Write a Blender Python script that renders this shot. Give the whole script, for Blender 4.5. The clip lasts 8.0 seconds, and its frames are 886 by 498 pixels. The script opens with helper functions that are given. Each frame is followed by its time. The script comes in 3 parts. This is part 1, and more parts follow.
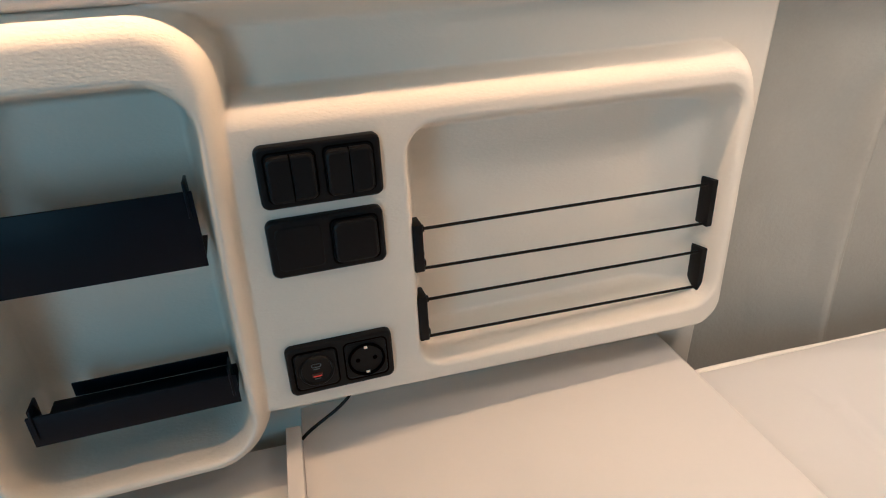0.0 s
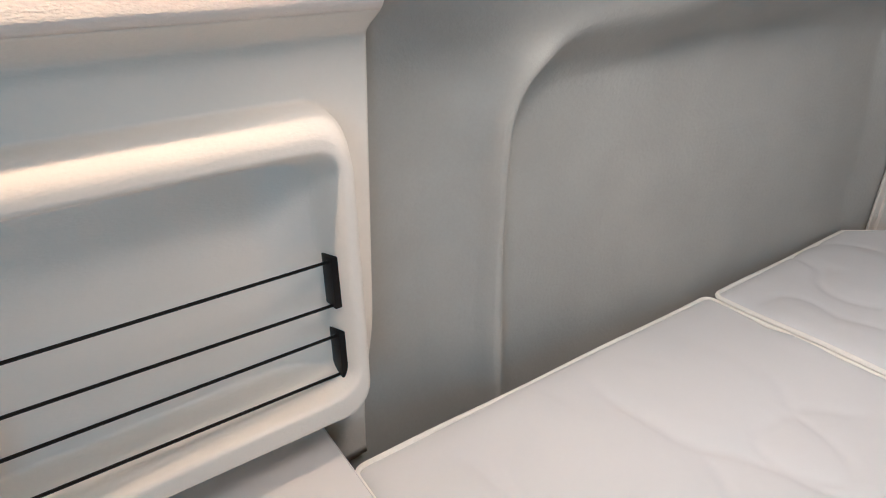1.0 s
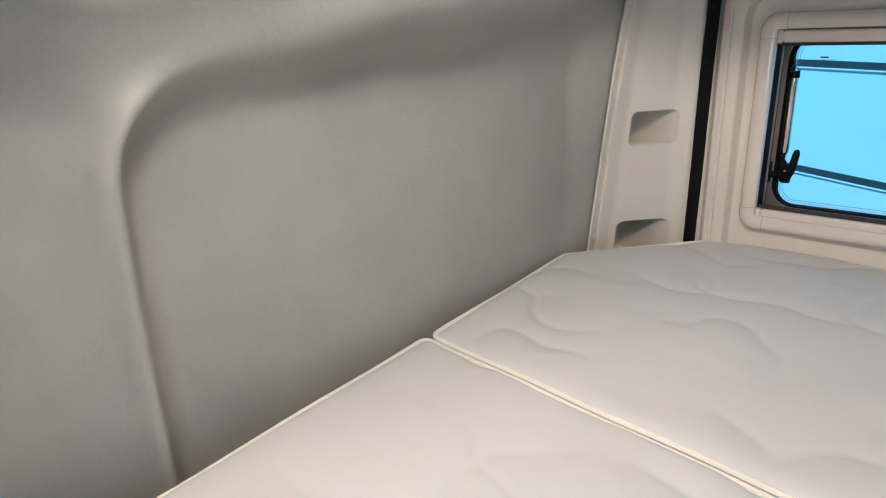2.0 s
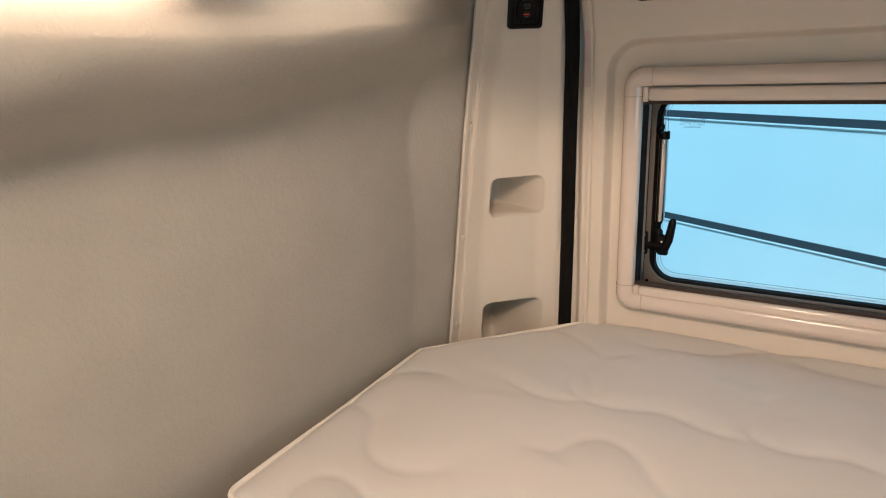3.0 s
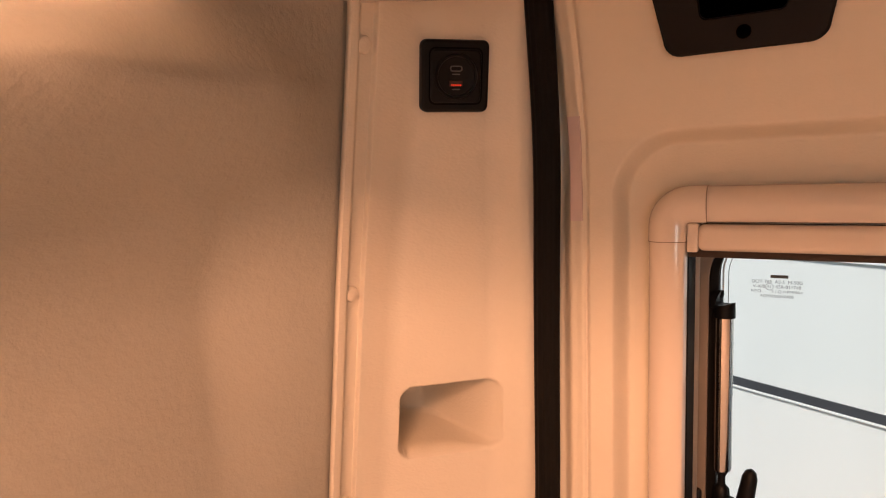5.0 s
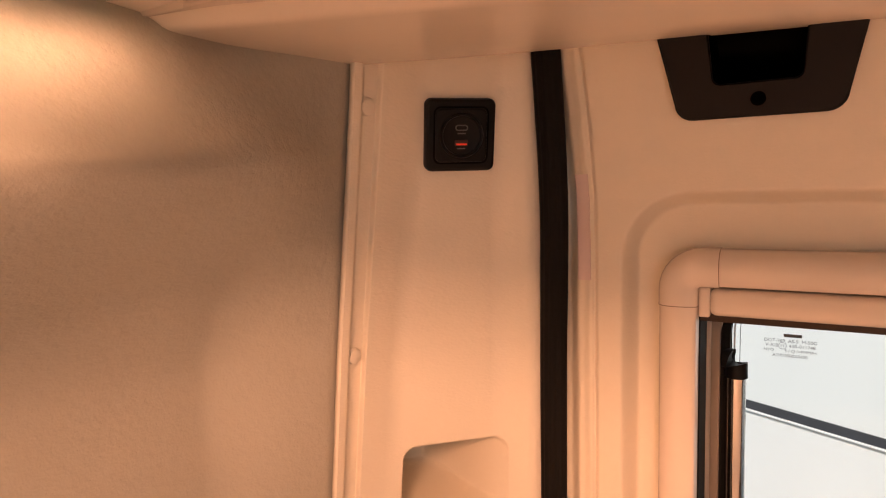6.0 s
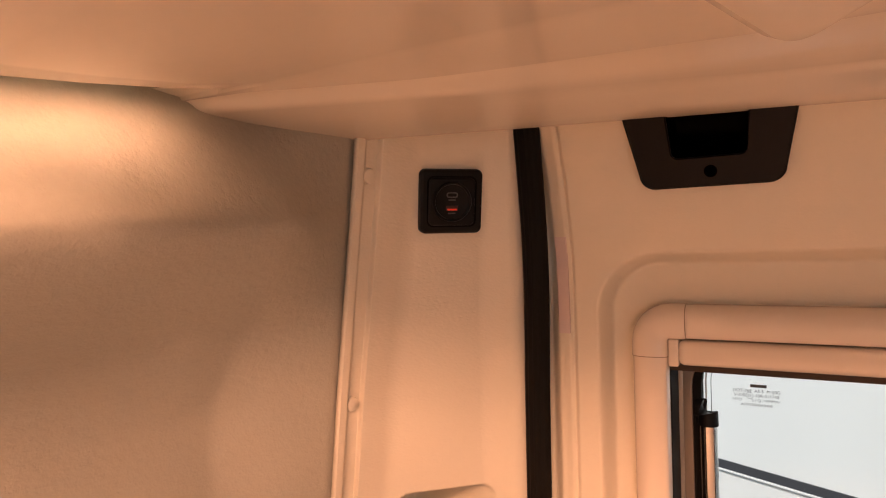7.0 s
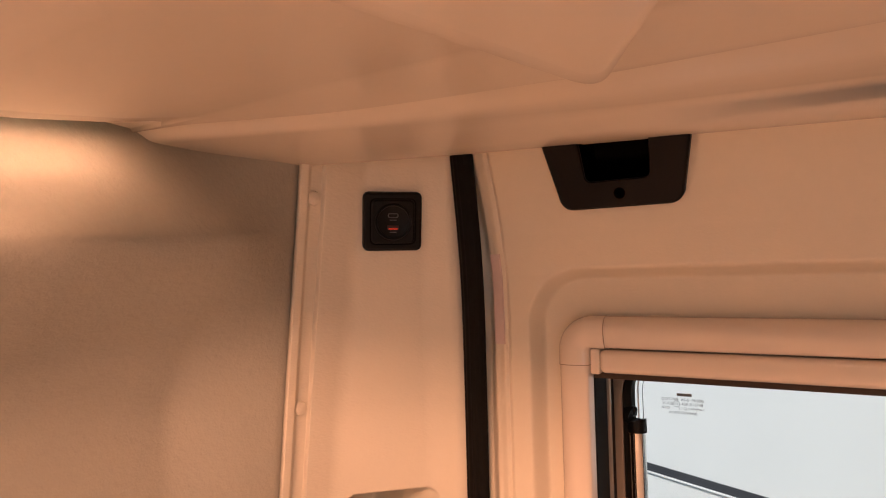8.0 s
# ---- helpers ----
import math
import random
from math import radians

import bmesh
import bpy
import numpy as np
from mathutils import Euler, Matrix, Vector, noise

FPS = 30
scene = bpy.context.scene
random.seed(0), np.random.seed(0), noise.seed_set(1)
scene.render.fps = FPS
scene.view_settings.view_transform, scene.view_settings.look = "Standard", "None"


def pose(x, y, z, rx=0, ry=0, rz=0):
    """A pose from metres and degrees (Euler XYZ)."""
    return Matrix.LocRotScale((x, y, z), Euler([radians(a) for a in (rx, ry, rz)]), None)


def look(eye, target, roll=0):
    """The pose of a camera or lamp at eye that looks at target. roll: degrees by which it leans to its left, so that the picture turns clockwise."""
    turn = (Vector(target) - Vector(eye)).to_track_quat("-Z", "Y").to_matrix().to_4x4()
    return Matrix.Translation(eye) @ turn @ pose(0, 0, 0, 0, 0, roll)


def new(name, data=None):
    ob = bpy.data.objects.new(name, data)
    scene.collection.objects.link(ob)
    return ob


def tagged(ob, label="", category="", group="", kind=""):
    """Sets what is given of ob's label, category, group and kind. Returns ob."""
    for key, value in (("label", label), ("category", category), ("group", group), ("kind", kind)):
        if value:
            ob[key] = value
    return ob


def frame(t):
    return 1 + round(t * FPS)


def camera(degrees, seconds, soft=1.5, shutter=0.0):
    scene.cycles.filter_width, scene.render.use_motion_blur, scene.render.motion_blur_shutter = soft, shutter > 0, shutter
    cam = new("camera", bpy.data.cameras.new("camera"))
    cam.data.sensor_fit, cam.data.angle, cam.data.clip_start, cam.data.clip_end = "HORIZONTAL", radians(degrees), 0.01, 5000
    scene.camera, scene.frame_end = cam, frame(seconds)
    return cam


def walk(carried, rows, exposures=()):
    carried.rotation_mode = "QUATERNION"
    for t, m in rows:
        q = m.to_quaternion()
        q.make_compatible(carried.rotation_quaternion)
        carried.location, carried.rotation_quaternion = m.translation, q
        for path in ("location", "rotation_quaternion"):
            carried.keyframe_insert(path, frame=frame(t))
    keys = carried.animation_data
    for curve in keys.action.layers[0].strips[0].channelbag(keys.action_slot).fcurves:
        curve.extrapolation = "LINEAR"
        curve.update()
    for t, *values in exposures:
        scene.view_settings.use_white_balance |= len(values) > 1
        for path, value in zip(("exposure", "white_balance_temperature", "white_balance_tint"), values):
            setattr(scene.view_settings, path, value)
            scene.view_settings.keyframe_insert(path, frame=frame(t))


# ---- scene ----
cam = camera(70.2, 8.0, soft=1.1)
PATH = [
    (0, (0.014, -0.511, 1.416), (0.426, 1.285, 0.638), -3.9),
    (0.5, (0.098, -0.5, 1.408), (0.748, 1.243, 0.673), -4.4),
    (1, (0.268, -0.45, 1.43), (1.282, 1.095, 0.665), -3.5),
    (1.5, (0.392, -0.497, 1.434), (1.649, 0.854, 0.663), -3.5),
    (2, (0.493, -0.526, 1.409), (1.921, 0.693, 0.72), -2.9),
    (2.2, (0.544, -0.526, 1.408), (2.03, 0.634, 0.741), -2.9),
    (3.3, (0.867, -0.455, 1.414), (2.532, 0.516, 0.881), -2.2),
    (3.5, (0.927, -0.442, 1.414), (2.604, 0.536, 0.932), -2.1),
    (4, (1.08, -0.402, 1.397), (2.792, 0.576, 1.065), -1.9),
    (4.5, (1.233, -0.356, 1.389), (2.957, 0.629, 1.152), -1.7),
    (4.7, (1.278, -0.32, 1.386), (3.0, 0.676, 1.177), -1.7),
    (5.8, (1.356, -0.284, 1.458), (3.046, 0.751, 1.191), -1.9),
    (6, (1.339, -0.288, 1.446), (3.052, 0.724, 1.245), -1.6),
    (6.5, (1.306, -0.311, 1.442), (3.044, 0.675, 1.348), -1.4),
    (7, (1.291, -0.315, 1.441), (3.03, 0.674, 1.448), -1.4),
    (7.5, (1.282, -0.331, 1.44), (3.001, 0.689, 1.503), -1.3),
    (8, (1.283, -0.405, 1.43), (2.997, 0.62, 1.517), -1.3),
]
walk(cam, [(t, look(e, g, r)) for t, e, g, r in PATH],
     [(0, 0.24, 3540, -27), (0.5, 0.22, 3220, -26), (1, 0.16, 3180, -25), (1.5, 0.22, 3090, -27), (2.2, 0.34, 3400, -28), (3.5, 0.38, 4150, -25), (4, 0.49, 4700, -21),
      (4.5, 0.55, 5880, 0), (5.8, 0.74, 6560, 10), (7, 0.62, 6450, 10), (8, 0.55, 6300, 10)])

# ---- world and light ----
world = bpy.data.worlds.new("world")
scene.world = world
world.use_nodes = True
wn = world.node_tree
sky = wn.nodes.new("ShaderNodeTexSky")
sky.sky_type, sky.sun_disc = "NISHITA", False
sky.sun_elevation, sky.sun_rotation = radians(42), radians(200)
wn.nodes["Background"].inputs["Strength"].default_value = 0.10
wn.links.new(sky.outputs["Color"], wn.nodes["Background"].inputs["Color"])

sun_data = bpy.data.lights.new("sun", "SUN")
sun_data.energy, sun_data.angle, sun_data.color = 2.3, radians(12), (1.0, 0.96, 0.9)
sun = new("sun", sun_data)
sun.matrix_world = look((0, 0, 6), (1.5, -1.0, 4.0))


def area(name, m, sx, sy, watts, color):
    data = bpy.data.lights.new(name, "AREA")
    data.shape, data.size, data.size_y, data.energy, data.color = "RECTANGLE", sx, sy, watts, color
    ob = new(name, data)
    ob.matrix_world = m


# warm strip under the locker, then a warm and a daylight-toned fill lamp
WARM = (1.0, 0.37, 0.14)
STRIP = (1.0, 0.44, 0.235)
area("strip_light", Matrix.Translation((1.372, 0.006, 1.5279)) @ pose(0, 0, 0, 0, -5.6, 0), 0.36, 0.006, 0.18, STRIP)
area("strip_light", Matrix.Translation((0.85, 0.073, 1.508)) @ pose(0, 0, 0, 0, 0, -6.5), 0.64, 0.006, 1.7, STRIP)
area("strip_light", Matrix.Translation((-0.12, 0.026, 1.4985)) @ pose(0, 0, 0, 0, 0, 3), 1.26, 0.004, 3.3, WARM)
# both fill lamps are added: unseen, with no fixture or doorway behind them
area("warm_fill_light", look((0.60, -0.50, 1.90), (1.70, -0.15, 1.15)), 0.30, 0.26, 17.0, (1.0, 0.46, 0.25))
area("day_fill_light", look((-0.85, -1.73, 1.25), (0.2, 0.0, 1.10)), 0.84, 0.90, 8.8, (1.0, 0.95, 0.88))


# ---- materials ----
def material(name, color, rough=0.5, metal=0.0, spread=0.06, scale=6.0, bump=0.0, bump_scale=300.0, kind="noise", coat=0.0,
             bump2=0.0, bump2_scale=40.0, dist=0.002, spec=0.5):
    m = bpy.data.materials.new(name)
    m.use_nodes = True
    nt = m.node_tree
    b = nt.nodes["Principled BSDF"]
    b.inputs["Metallic"].default_value = metal
    b.inputs["Coat Weight"].default_value = coat
    b.inputs["Specular IOR Level"].default_value = spec
    geo = nt.nodes.new("ShaderNodeTexCoord")
    big = nt.nodes.new("ShaderNodeTexNoise")
    big.inputs["Scale"].default_value, big.inputs["Detail"].default_value = scale, 5
    nt.links.new(geo.outputs["Object"], big.inputs["Vector"])
    fine = nt.nodes.new("ShaderNodeTexNoise")
    fine.inputs["Scale"].default_value, fine.inputs["Detail"].default_value = scale * 25, 4
    nt.links.new(geo.outputs["Object"], fine.inputs["Vector"])
    add = nt.nodes.new("ShaderNodeMath")
    add.operation = "MULTIPLY_ADD"
    nt.links.new(fine.outputs["Fac"], add.inputs[0])
    add.inputs[1].default_value = 0.35
    nt.links.new(big.outputs["Fac"], add.inputs[2])
    ramp = nt.nodes.new("ShaderNodeValToRGB")
    ramp.color_ramp.elements[0].position, ramp.color_ramp.elements[1].position = 0.4, 0.95
    ramp.color_ramp.elements[0].color = (*[c * (1 - spread) for c in color], 1)
    ramp.color_ramp.elements[1].color = (*[min(1, c * (1 + spread)) for c in color], 1)
    nt.links.new(add.outputs[0], ramp.inputs["Fac"])
    nt.links.new(ramp.outputs["Color"], b.inputs["Base Color"])
    mr = nt.nodes.new("ShaderNodeMapRange")
    mr.inputs["To Min"].default_value, mr.inputs["To Max"].default_value = max(0, rough - 0.06), min(1, rough + 0.06)
    nt.links.new(big.outputs["Fac"], mr.inputs["Value"])
    nt.links.new(mr.outputs["Result"], b.inputs["Roughness"])
    if bump:
        if kind == "leather":
            tex = nt.nodes.new("ShaderNodeTexVoronoi")
            tex.feature = "SMOOTH_F1"
            tex.inputs["Scale"].default_value = bump_scale
            warp = nt.nodes.new("ShaderNodeTexNoise")
            warp.inputs["Scale"].default_value, warp.inputs["Detail"].default_value = bump_scale * 0.6, 3
            nt.links.new(geo.outputs["Object"], warp.inputs["Vector"])
            mix = nt.nodes.new("ShaderNodeVectorMath")
            mix.operation = "MULTIPLY_ADD"
            nt.links.new(warp.outputs["Color"], mix.inputs[0])
            mix.inputs[1].default_value = (1.2 / bump_scale,) * 3
            nt.links.new(geo.outputs["Object"], mix.inputs[2])
            grain = nt.nodes.new("ShaderNodeMapping")
            grain.inputs["Scale"].default_value = (0.5, 0.8, 1.25)
            nt.links.new(mix.outputs[0], grain.inputs["Vector"])
            nt.links.new(grain.outputs["Vector"], tex.inputs["Vector"])
            height = tex.outputs["Distance"]
        else:
            tex = nt.nodes.new("ShaderNodeTexNoise")
            tex.inputs["Scale"].default_value, tex.inputs["Detail"].default_value = bump_scale, 6
            nt.links.new(geo.outputs["Object"], tex.inputs["Vector"])
            height = tex.outputs["Fac"]
        bp = nt.nodes.new("ShaderNodeBump")
        bp.inputs["Strength"].default_value, bp.inputs["Distance"].default_value = bump, dist
        nt.links.new(height, bp.inputs["Height"])
        if bump2:
            t2 = nt.nodes.new("ShaderNodeTexNoise")
            t2.inputs["Scale"].default_value, t2.inputs["Detail"].default_value = bump2_scale, 3
            nt.links.new(geo.outputs["Object"], t2.inputs["Vector"])
            b2 = nt.nodes.new("ShaderNodeBump")
            b2.inputs["Strength"].default_value, b2.inputs["Distance"].default_value = bump2, dist * 3
            nt.links.new(t2.outputs["Fac"], b2.inputs["Height"])
            nt.links.new(b2.outputs["Normal"], bp.inputs["Normal"])
        nt.links.new(bp.outputs["Normal"], b.inputs["Normal"])
    return m


CREAM = material("cream_grained_plastic", (0.70, 0.645, 0.55), 0.52, spread=0.03, bump=0.35, bump_scale=420, kind="leather", dist=0.0006)
LEDGE = material("cream_leathergrain_vinyl", (0.72, 0.655, 0.57), 0.5, spread=0.03, bump=0.6, bump_scale=520, kind="leather", dist=0.0009)
DOORPL = material("cream_door_plastic", (0.70, 0.635, 0.53), 0.5, spread=0.03, bump=0.25, bump_scale=500, kind="leather", dist=0.0005)
FABRIC = material("grey_felt_lining", (0.37, 0.355, 0.308), 0.54, spec=0.32, spread=0.07, scale=9, bump=0.26, bump_scale=520, dist=0.0012, bump2=0.22, bump2_scale=150)
SATIN = material("satin_cream_laminate", (0.66, 0.60, 0.52), 0.24, spread=0.02, bump=0.05, bump_scale=150, dist=0.0006)
WHITE = material("white_laminate", (0.74, 0.715, 0.69), 0.42, spread=0.02, bump=0.05, bump_scale=250, dist=0.0004)
TICK = material("white_knit_ticking", (0.62, 0.608, 0.594), 0.85, spread=0.02, bump=0.4, bump_scale=900, dist=0.0006, bump2=0.12, bump2_scale=30)
PIPING = material("cream_piping", (0.80, 0.76, 0.68), 0.8, bump=0.4, bump_scale=900, dist=0.0006)
BLACK = material("black_plastic", (0.005, 0.005, 0.0055), 0.42, spec=0.16, spread=0.25, bump=0.15, bump_scale=900, dist=0.0003)
BLACKMETAL = material("black_powder_coat", (0.004, 0.006, 0.011), 0.42, spec=0.12, spread=0.2, bump=0.2, bump_scale=1200, dist=0.0002)
RUBBER = material("black_rubber", (0.006, 0.0055, 0.005), 0.65, spec=0.12, spread=0.2, bump=0.3, bump_scale=400, dist=0.0005)
# near-black colour carries the shade of holes, grooves and recesses
HOLE = material("cavity_shade_black", (0.0012, 0.0012, 0.0012), 0.9, spec=0.0)
CHROME = material("polished_steel", (0.72, 0.70, 0.67), 0.16, metal=1.0, spread=0.03, scale=20)
ALU = material("brushed_aluminium", (0.55, 0.54, 0.52), 0.35, metal=1.0, spread=0.05, scale=20)
FRAME = material("glossy_cream_frame", (0.68, 0.60, 0.52), 0.13, spread=0.02, coat=0.5)
BRUSH = material("brown_brush_pile", (0.045, 0.030, 0.022), 0.9, spread=0.2, bump=0.5, bump_scale=900, dist=0.0006)
WEB = material("taupe_coated_metal", (0.30, 0.26, 0.22), 0.38, metal=0.6, spread=0.05)
PINK = material("pale_foam_strip", (0.66, 0.54, 0.53), 0.6, spread=0.04)
ORANGE = material("orange_port_insert", (0.035, 0.005, 0.003), 0.4)
GREYPR = material("grey_print", (0.10, 0.10, 0.10), 0.5)
# plain brown tone for the seams at the window frame's corners
JOINT = material("brown_joint_line", (0.20, 0.15, 0.11), 0.6)
GREYEDGE = material("pale_edge_reflection", (0.75, 0.78, 0.80), 0.3)
LINING = material("pale_vehicle_lining", (0.60, 0.57, 0.52), 0.7, spread=0.05, bump=0.3, bump_scale=200, dist=0.001)
FLOORMAT = material("grey_vinyl_floor", (0.22, 0.20, 0.18), 0.5, spread=0.15, bump=0.2, bump_scale=120)
ASPHALT = material("asphalt", (0.06, 0.06, 0.06), 0.85, spread=0.25, scale=3, bump=0.6, bump_scale=90, dist=0.004)
HALL = material("white_sheet_cladding", (0.80, 0.79, 0.755), 0.45, spread=0.04, scale=1.5, bump=0.05, bump_scale=30)
SEAM = material("dark_joint_strip", (0.05, 0.05, 0.055), 0.5, spread=0.2)


def glow(name, color, strength):
    m = bpy.data.materials.new(name)
    m.use_nodes = True
    b = m.node_tree.nodes["Principled BSDF"]
    b.inputs["Base Color"].default_value = (*color, 1)
    b.inputs["Emission Color"].default_value = (*color, 1)
    b.inputs["Emission Strength"].default_value = strength
    return m


def glass(name):
    m = bpy.data.materials.new(name)
    m.use_nodes = True
    b = m.node_tree.nodes["Principled BSDF"]
    b.inputs["Base Color"].default_value = (0.96, 0.98, 0.98, 1)
    b.inputs["Roughness"].default_value = 0.0
    b.inputs["Transmission Weight"].default_value = 1.0
    b.inputs["IOR"].default_value = 1.02
    return m


LEDGLOW = glow("lit_diffuser", (1.0, 0.72, 0.45), 6.0)
REDGLOW = glow("red_port_glow", (0.8, 0.05, 0.02), 0.10)
GLASS = glass("acrylic_glass")


# ---- mesh helpers ----
def smoothstep(a, b, x):
    t = np.clip((np.asarray(x, float) - a) / (b - a), 0, 1)
    return t * t * (3 - 2 * t)


def rrect(u, v, u0, u1, v0, v1, r):
    """Signed distance to a rounded rectangle."""
    qx = np.abs(u - (u0 + u1) / 2) - (u1 - u0) / 2 + r
    qy = np.abs(v - (v0 + v1) / 2) - (v1 - v0) / 2 + r
    return np.hypot(np.maximum(qx, 0), np.maximum(qy, 0)) + np.minimum(np.maximum(qx, qy), 0) - r


def obj(name, mesh, mat, parent=None, label="", smooth=True):
    mesh.materials.append(mat)
    if smooth:
        mesh.shade_smooth()
        for p in mesh.polygons:
            if p.loop_total > 4:
                p.use_smooth = False
    ob = new(name, mesh)
    if parent is not None:
        ob.parent = parent
    if label:
        tagged(ob, label)
    return ob


def sheet(name, P, mat, parent=None, label="", keep=None, flip=False, thick=0.0):
    """A surface through a grid of points; keep masks the quads, thick gives it a body."""
    ny, nx = P.shape[:2]
    idx = np.arange(ny * nx).reshape(ny, nx)
    q = np.stack([idx[:-1, :-1], idx[:-1, 1:], idx[1:, 1:], idx[1:, :-1]], -1)
    q = q[keep] if keep is not None else q.reshape(-1, 4)
    if flip:
        q = q[:, ::-1]
    me = bpy.data.meshes.new(name)
    me.from_pydata(P.reshape(-1, 3).tolist(), [], q.tolist())
    me.update()
    ob = obj(name, me, mat, parent, label)
    if thick:
        mod = ob.modifiers.new("body", "SOLIDIFY")
        mod.thickness, mod.offset = thick, -1
    return ob


def part(name, bm, mat, parent=None, label="", smooth=True, angle=40):
    me = bpy.data.meshes.new(name)
    bmesh.ops.recalc_face_normals(bm, faces=bm.faces)
    for e in bm.edges:
        if len(e.link_faces) == 2 and e.calc_face_angle(0) > radians(angle):
            e.smooth = False
    bm.to_mesh(me)
    bm.free()
    return obj(name, me, mat, parent, label, smooth)


def move(bm, m):
    bmesh.ops.transform(bm, matrix=m, verts=bm.verts)
    return bm


def block(x0, x1, y0, y1, z0, z1, bevel=0.0, seg=2):
    bm = bmesh.new()
    bmesh.ops.create_cube(bm, size=1)
    for v in bm.verts:
        v.co = Vector((x0 + (v.co.x + 0.5) * (x1 - x0), y0 + (v.co.y + 0.5) * (y1 - y0), z0 + (v.co.z + 0.5) * (z1 - z0)))
    if bevel:
        bmesh.ops.bevel(bm, geom=list(bm.edges), offset=bevel, segments=seg, profile=0.5, affect="EDGES")
    return bm


def outline(w, h, r, n=6):
    """Corner-rounded rectangle about the origin, as 2D points."""
    pts = []
    for cx, cy, a0 in ((w / 2 - r, h / 2 - r, 0), (-w / 2 + r, h / 2 - r, 90), (-w / 2 + r, -h / 2 + r, 180), (w / 2 - r, -h / 2 + r, 270)):
        for i in range(n + 1):
            a = radians(a0 + 90 * i / n)
            pts.append((cx + r * math.cos(a), cy + r * math.sin(a)))
    return pts


def stack(rings, cap0=True, cap1=True):
    """Skin over rings of equal length (lists of 3D points)."""
    bm = bmesh.new()
    rows = [[bm.verts.new(p) for p in ring] for ring in rings]
    n = len(rows[0])
    for a, b in zip(rows, rows[1:]):
        for i in range(n):
            bm.faces.new((a[i], a[(i + 1) % n], b[(i + 1) % n], b[i]))
    if cap0:
        bm.faces.new(rows[0][::-1])
    if cap1:
        bm.faces.new(rows[-1])
    return bm


def plate(w, h, d, r, edge=0.002, n=6):
    """A rounded plate in the xy plane, from z = 0 to d, its front edge rounded."""
    e = edge
    return stack([[(x, y, 0) for x, y in outline(w, h, r, n)],
                  [(x, y, d - e) for x, y in outline(w, h, r, n)],
                  [(x, y, d - 0.3 * e) for x, y in outline(w - 0.6 * e, h - 0.6 * e, max(r - 0.3 * e, 1e-4), n)],
                  [(x, y, d) for x, y in outline(w - 2 * e, h - 2 * e, max(r - e, 1e-4), n)]])


def ring_plate(w, h, r, w2, h2, r2, d, edge=0.002, n=6):
    """A rounded plate with a rounded hole through it."""
    e = edge
    R = [[(x, y, 0) for x, y in outline(w2, h2, r2, n)], [(x, y, 0) for x, y in outline(w, h, r, n)],
         [(x, y, d - e) for x, y in outline(w, h, r, n)], [(x, y, d) for x, y in outline(w - 2 * e, h - 2 * e, max(r - e, 1e-4), n)],
         [(x, y, d) for x, y in outline(w2 + 2 * e, h2 + 2 * e, r2 + e, n)], [(x, y, d - e) for x, y in outline(w2, h2, r2, n)]]
    bm = stack(R, False, False)
    bm.verts.ensure_lookup_table()
    k = len(R[0])
    a, b = [bm.verts[i] for i in range(k)], [bm.verts[5 * k + i] for i in range(k)]
    for i in range(k):
        bm.faces.new((a[(i + 1) % k], a[i], b[i], b[(i + 1) % k]))
    return bm


def bulge_ring(w, h, r, w2, h2, r2, d, n=8):
    """A ring with a rounded outer shoulder and a nearly flat face, d high."""
    R = []
    for f, z in ((0.0, 0.0), (0.0, 0.45), (0.03, 0.62), (0.08, 0.76), (0.16, 0.88), (0.27, 0.96), (0.40, 1.0), (0.55, 0.99), (0.72, 0.95), (0.88, 0.88), (0.97, 0.82), (1.0, 0.75), (1.0, 0.0)):
        R.append([(x, y, d * z) for x, y in outline(w + (w2 - w) * f, h + (h2 - h) * f, r + (r2 - r) * f, n)])
    return stack(R, False, False)


def lathe(profile, n=24):
    """Turned about z; profile of (radius, z)."""
    return stack([[(max(r, 1e-5) * math.cos(2 * math.pi * i / n), max(r, 1e-5) * math.sin(2 * math.pi * i / n), z) for i in range(n)] for r, z in profile])


def tube(points, r, n=10, flat=1.0):
    """A round bar along a line of points."""
    pts = [Vector(p) for p in points]
    rings = []
    for i, p in enumerate(pts):
        d = (pts[min(i + 1, len(pts) - 1)] - pts[max(i - 1, 0)]).normalized()
        s = d.cross(Vector((0, 0, 1)) if abs(d.z) < 0.9 else Vector((0, 1, 0))).normalized()
        u = s.cross(d)
        w = r[i] if isinstance(r, list) else r
        rings.append([p + w * (math.cos(a) * s + flat * math.sin(a) * u) for a in [2 * math.pi * k / n for k in range(n)]])
    return stack(rings)


def along(p0, p1, bm):
    """Carries a mesh built along z onto the line from p0 towards p1."""
    d = Vector(p1) - Vector(p0)
    return move(bm, Matrix.Translation(p0) @ d.to_track_quat("Z", "Y").to_matrix().to_4x4())


def empty(name, loc=(0, 0, 0)):
    ob = new(name)
    ob.empty_display_size = 0.05
    ob.matrix_world = loc if isinstance(loc, Matrix) else Matrix.Translation(loc)
    return ob


def lerp(z, zs, vs):
    return np.interp(z, zs, vs)


# ---- side wall: felt lining with its recessed field ----
PZ = [0.0, 0.89, 1.09, 1.30, 1.51, 1.60]
PX = [1.735, 1.735, 1.752, 1.742, 1.724, 1.715]
PY = [0.098, 0.098, 0.084, 0.055, 0.016, 0.000]


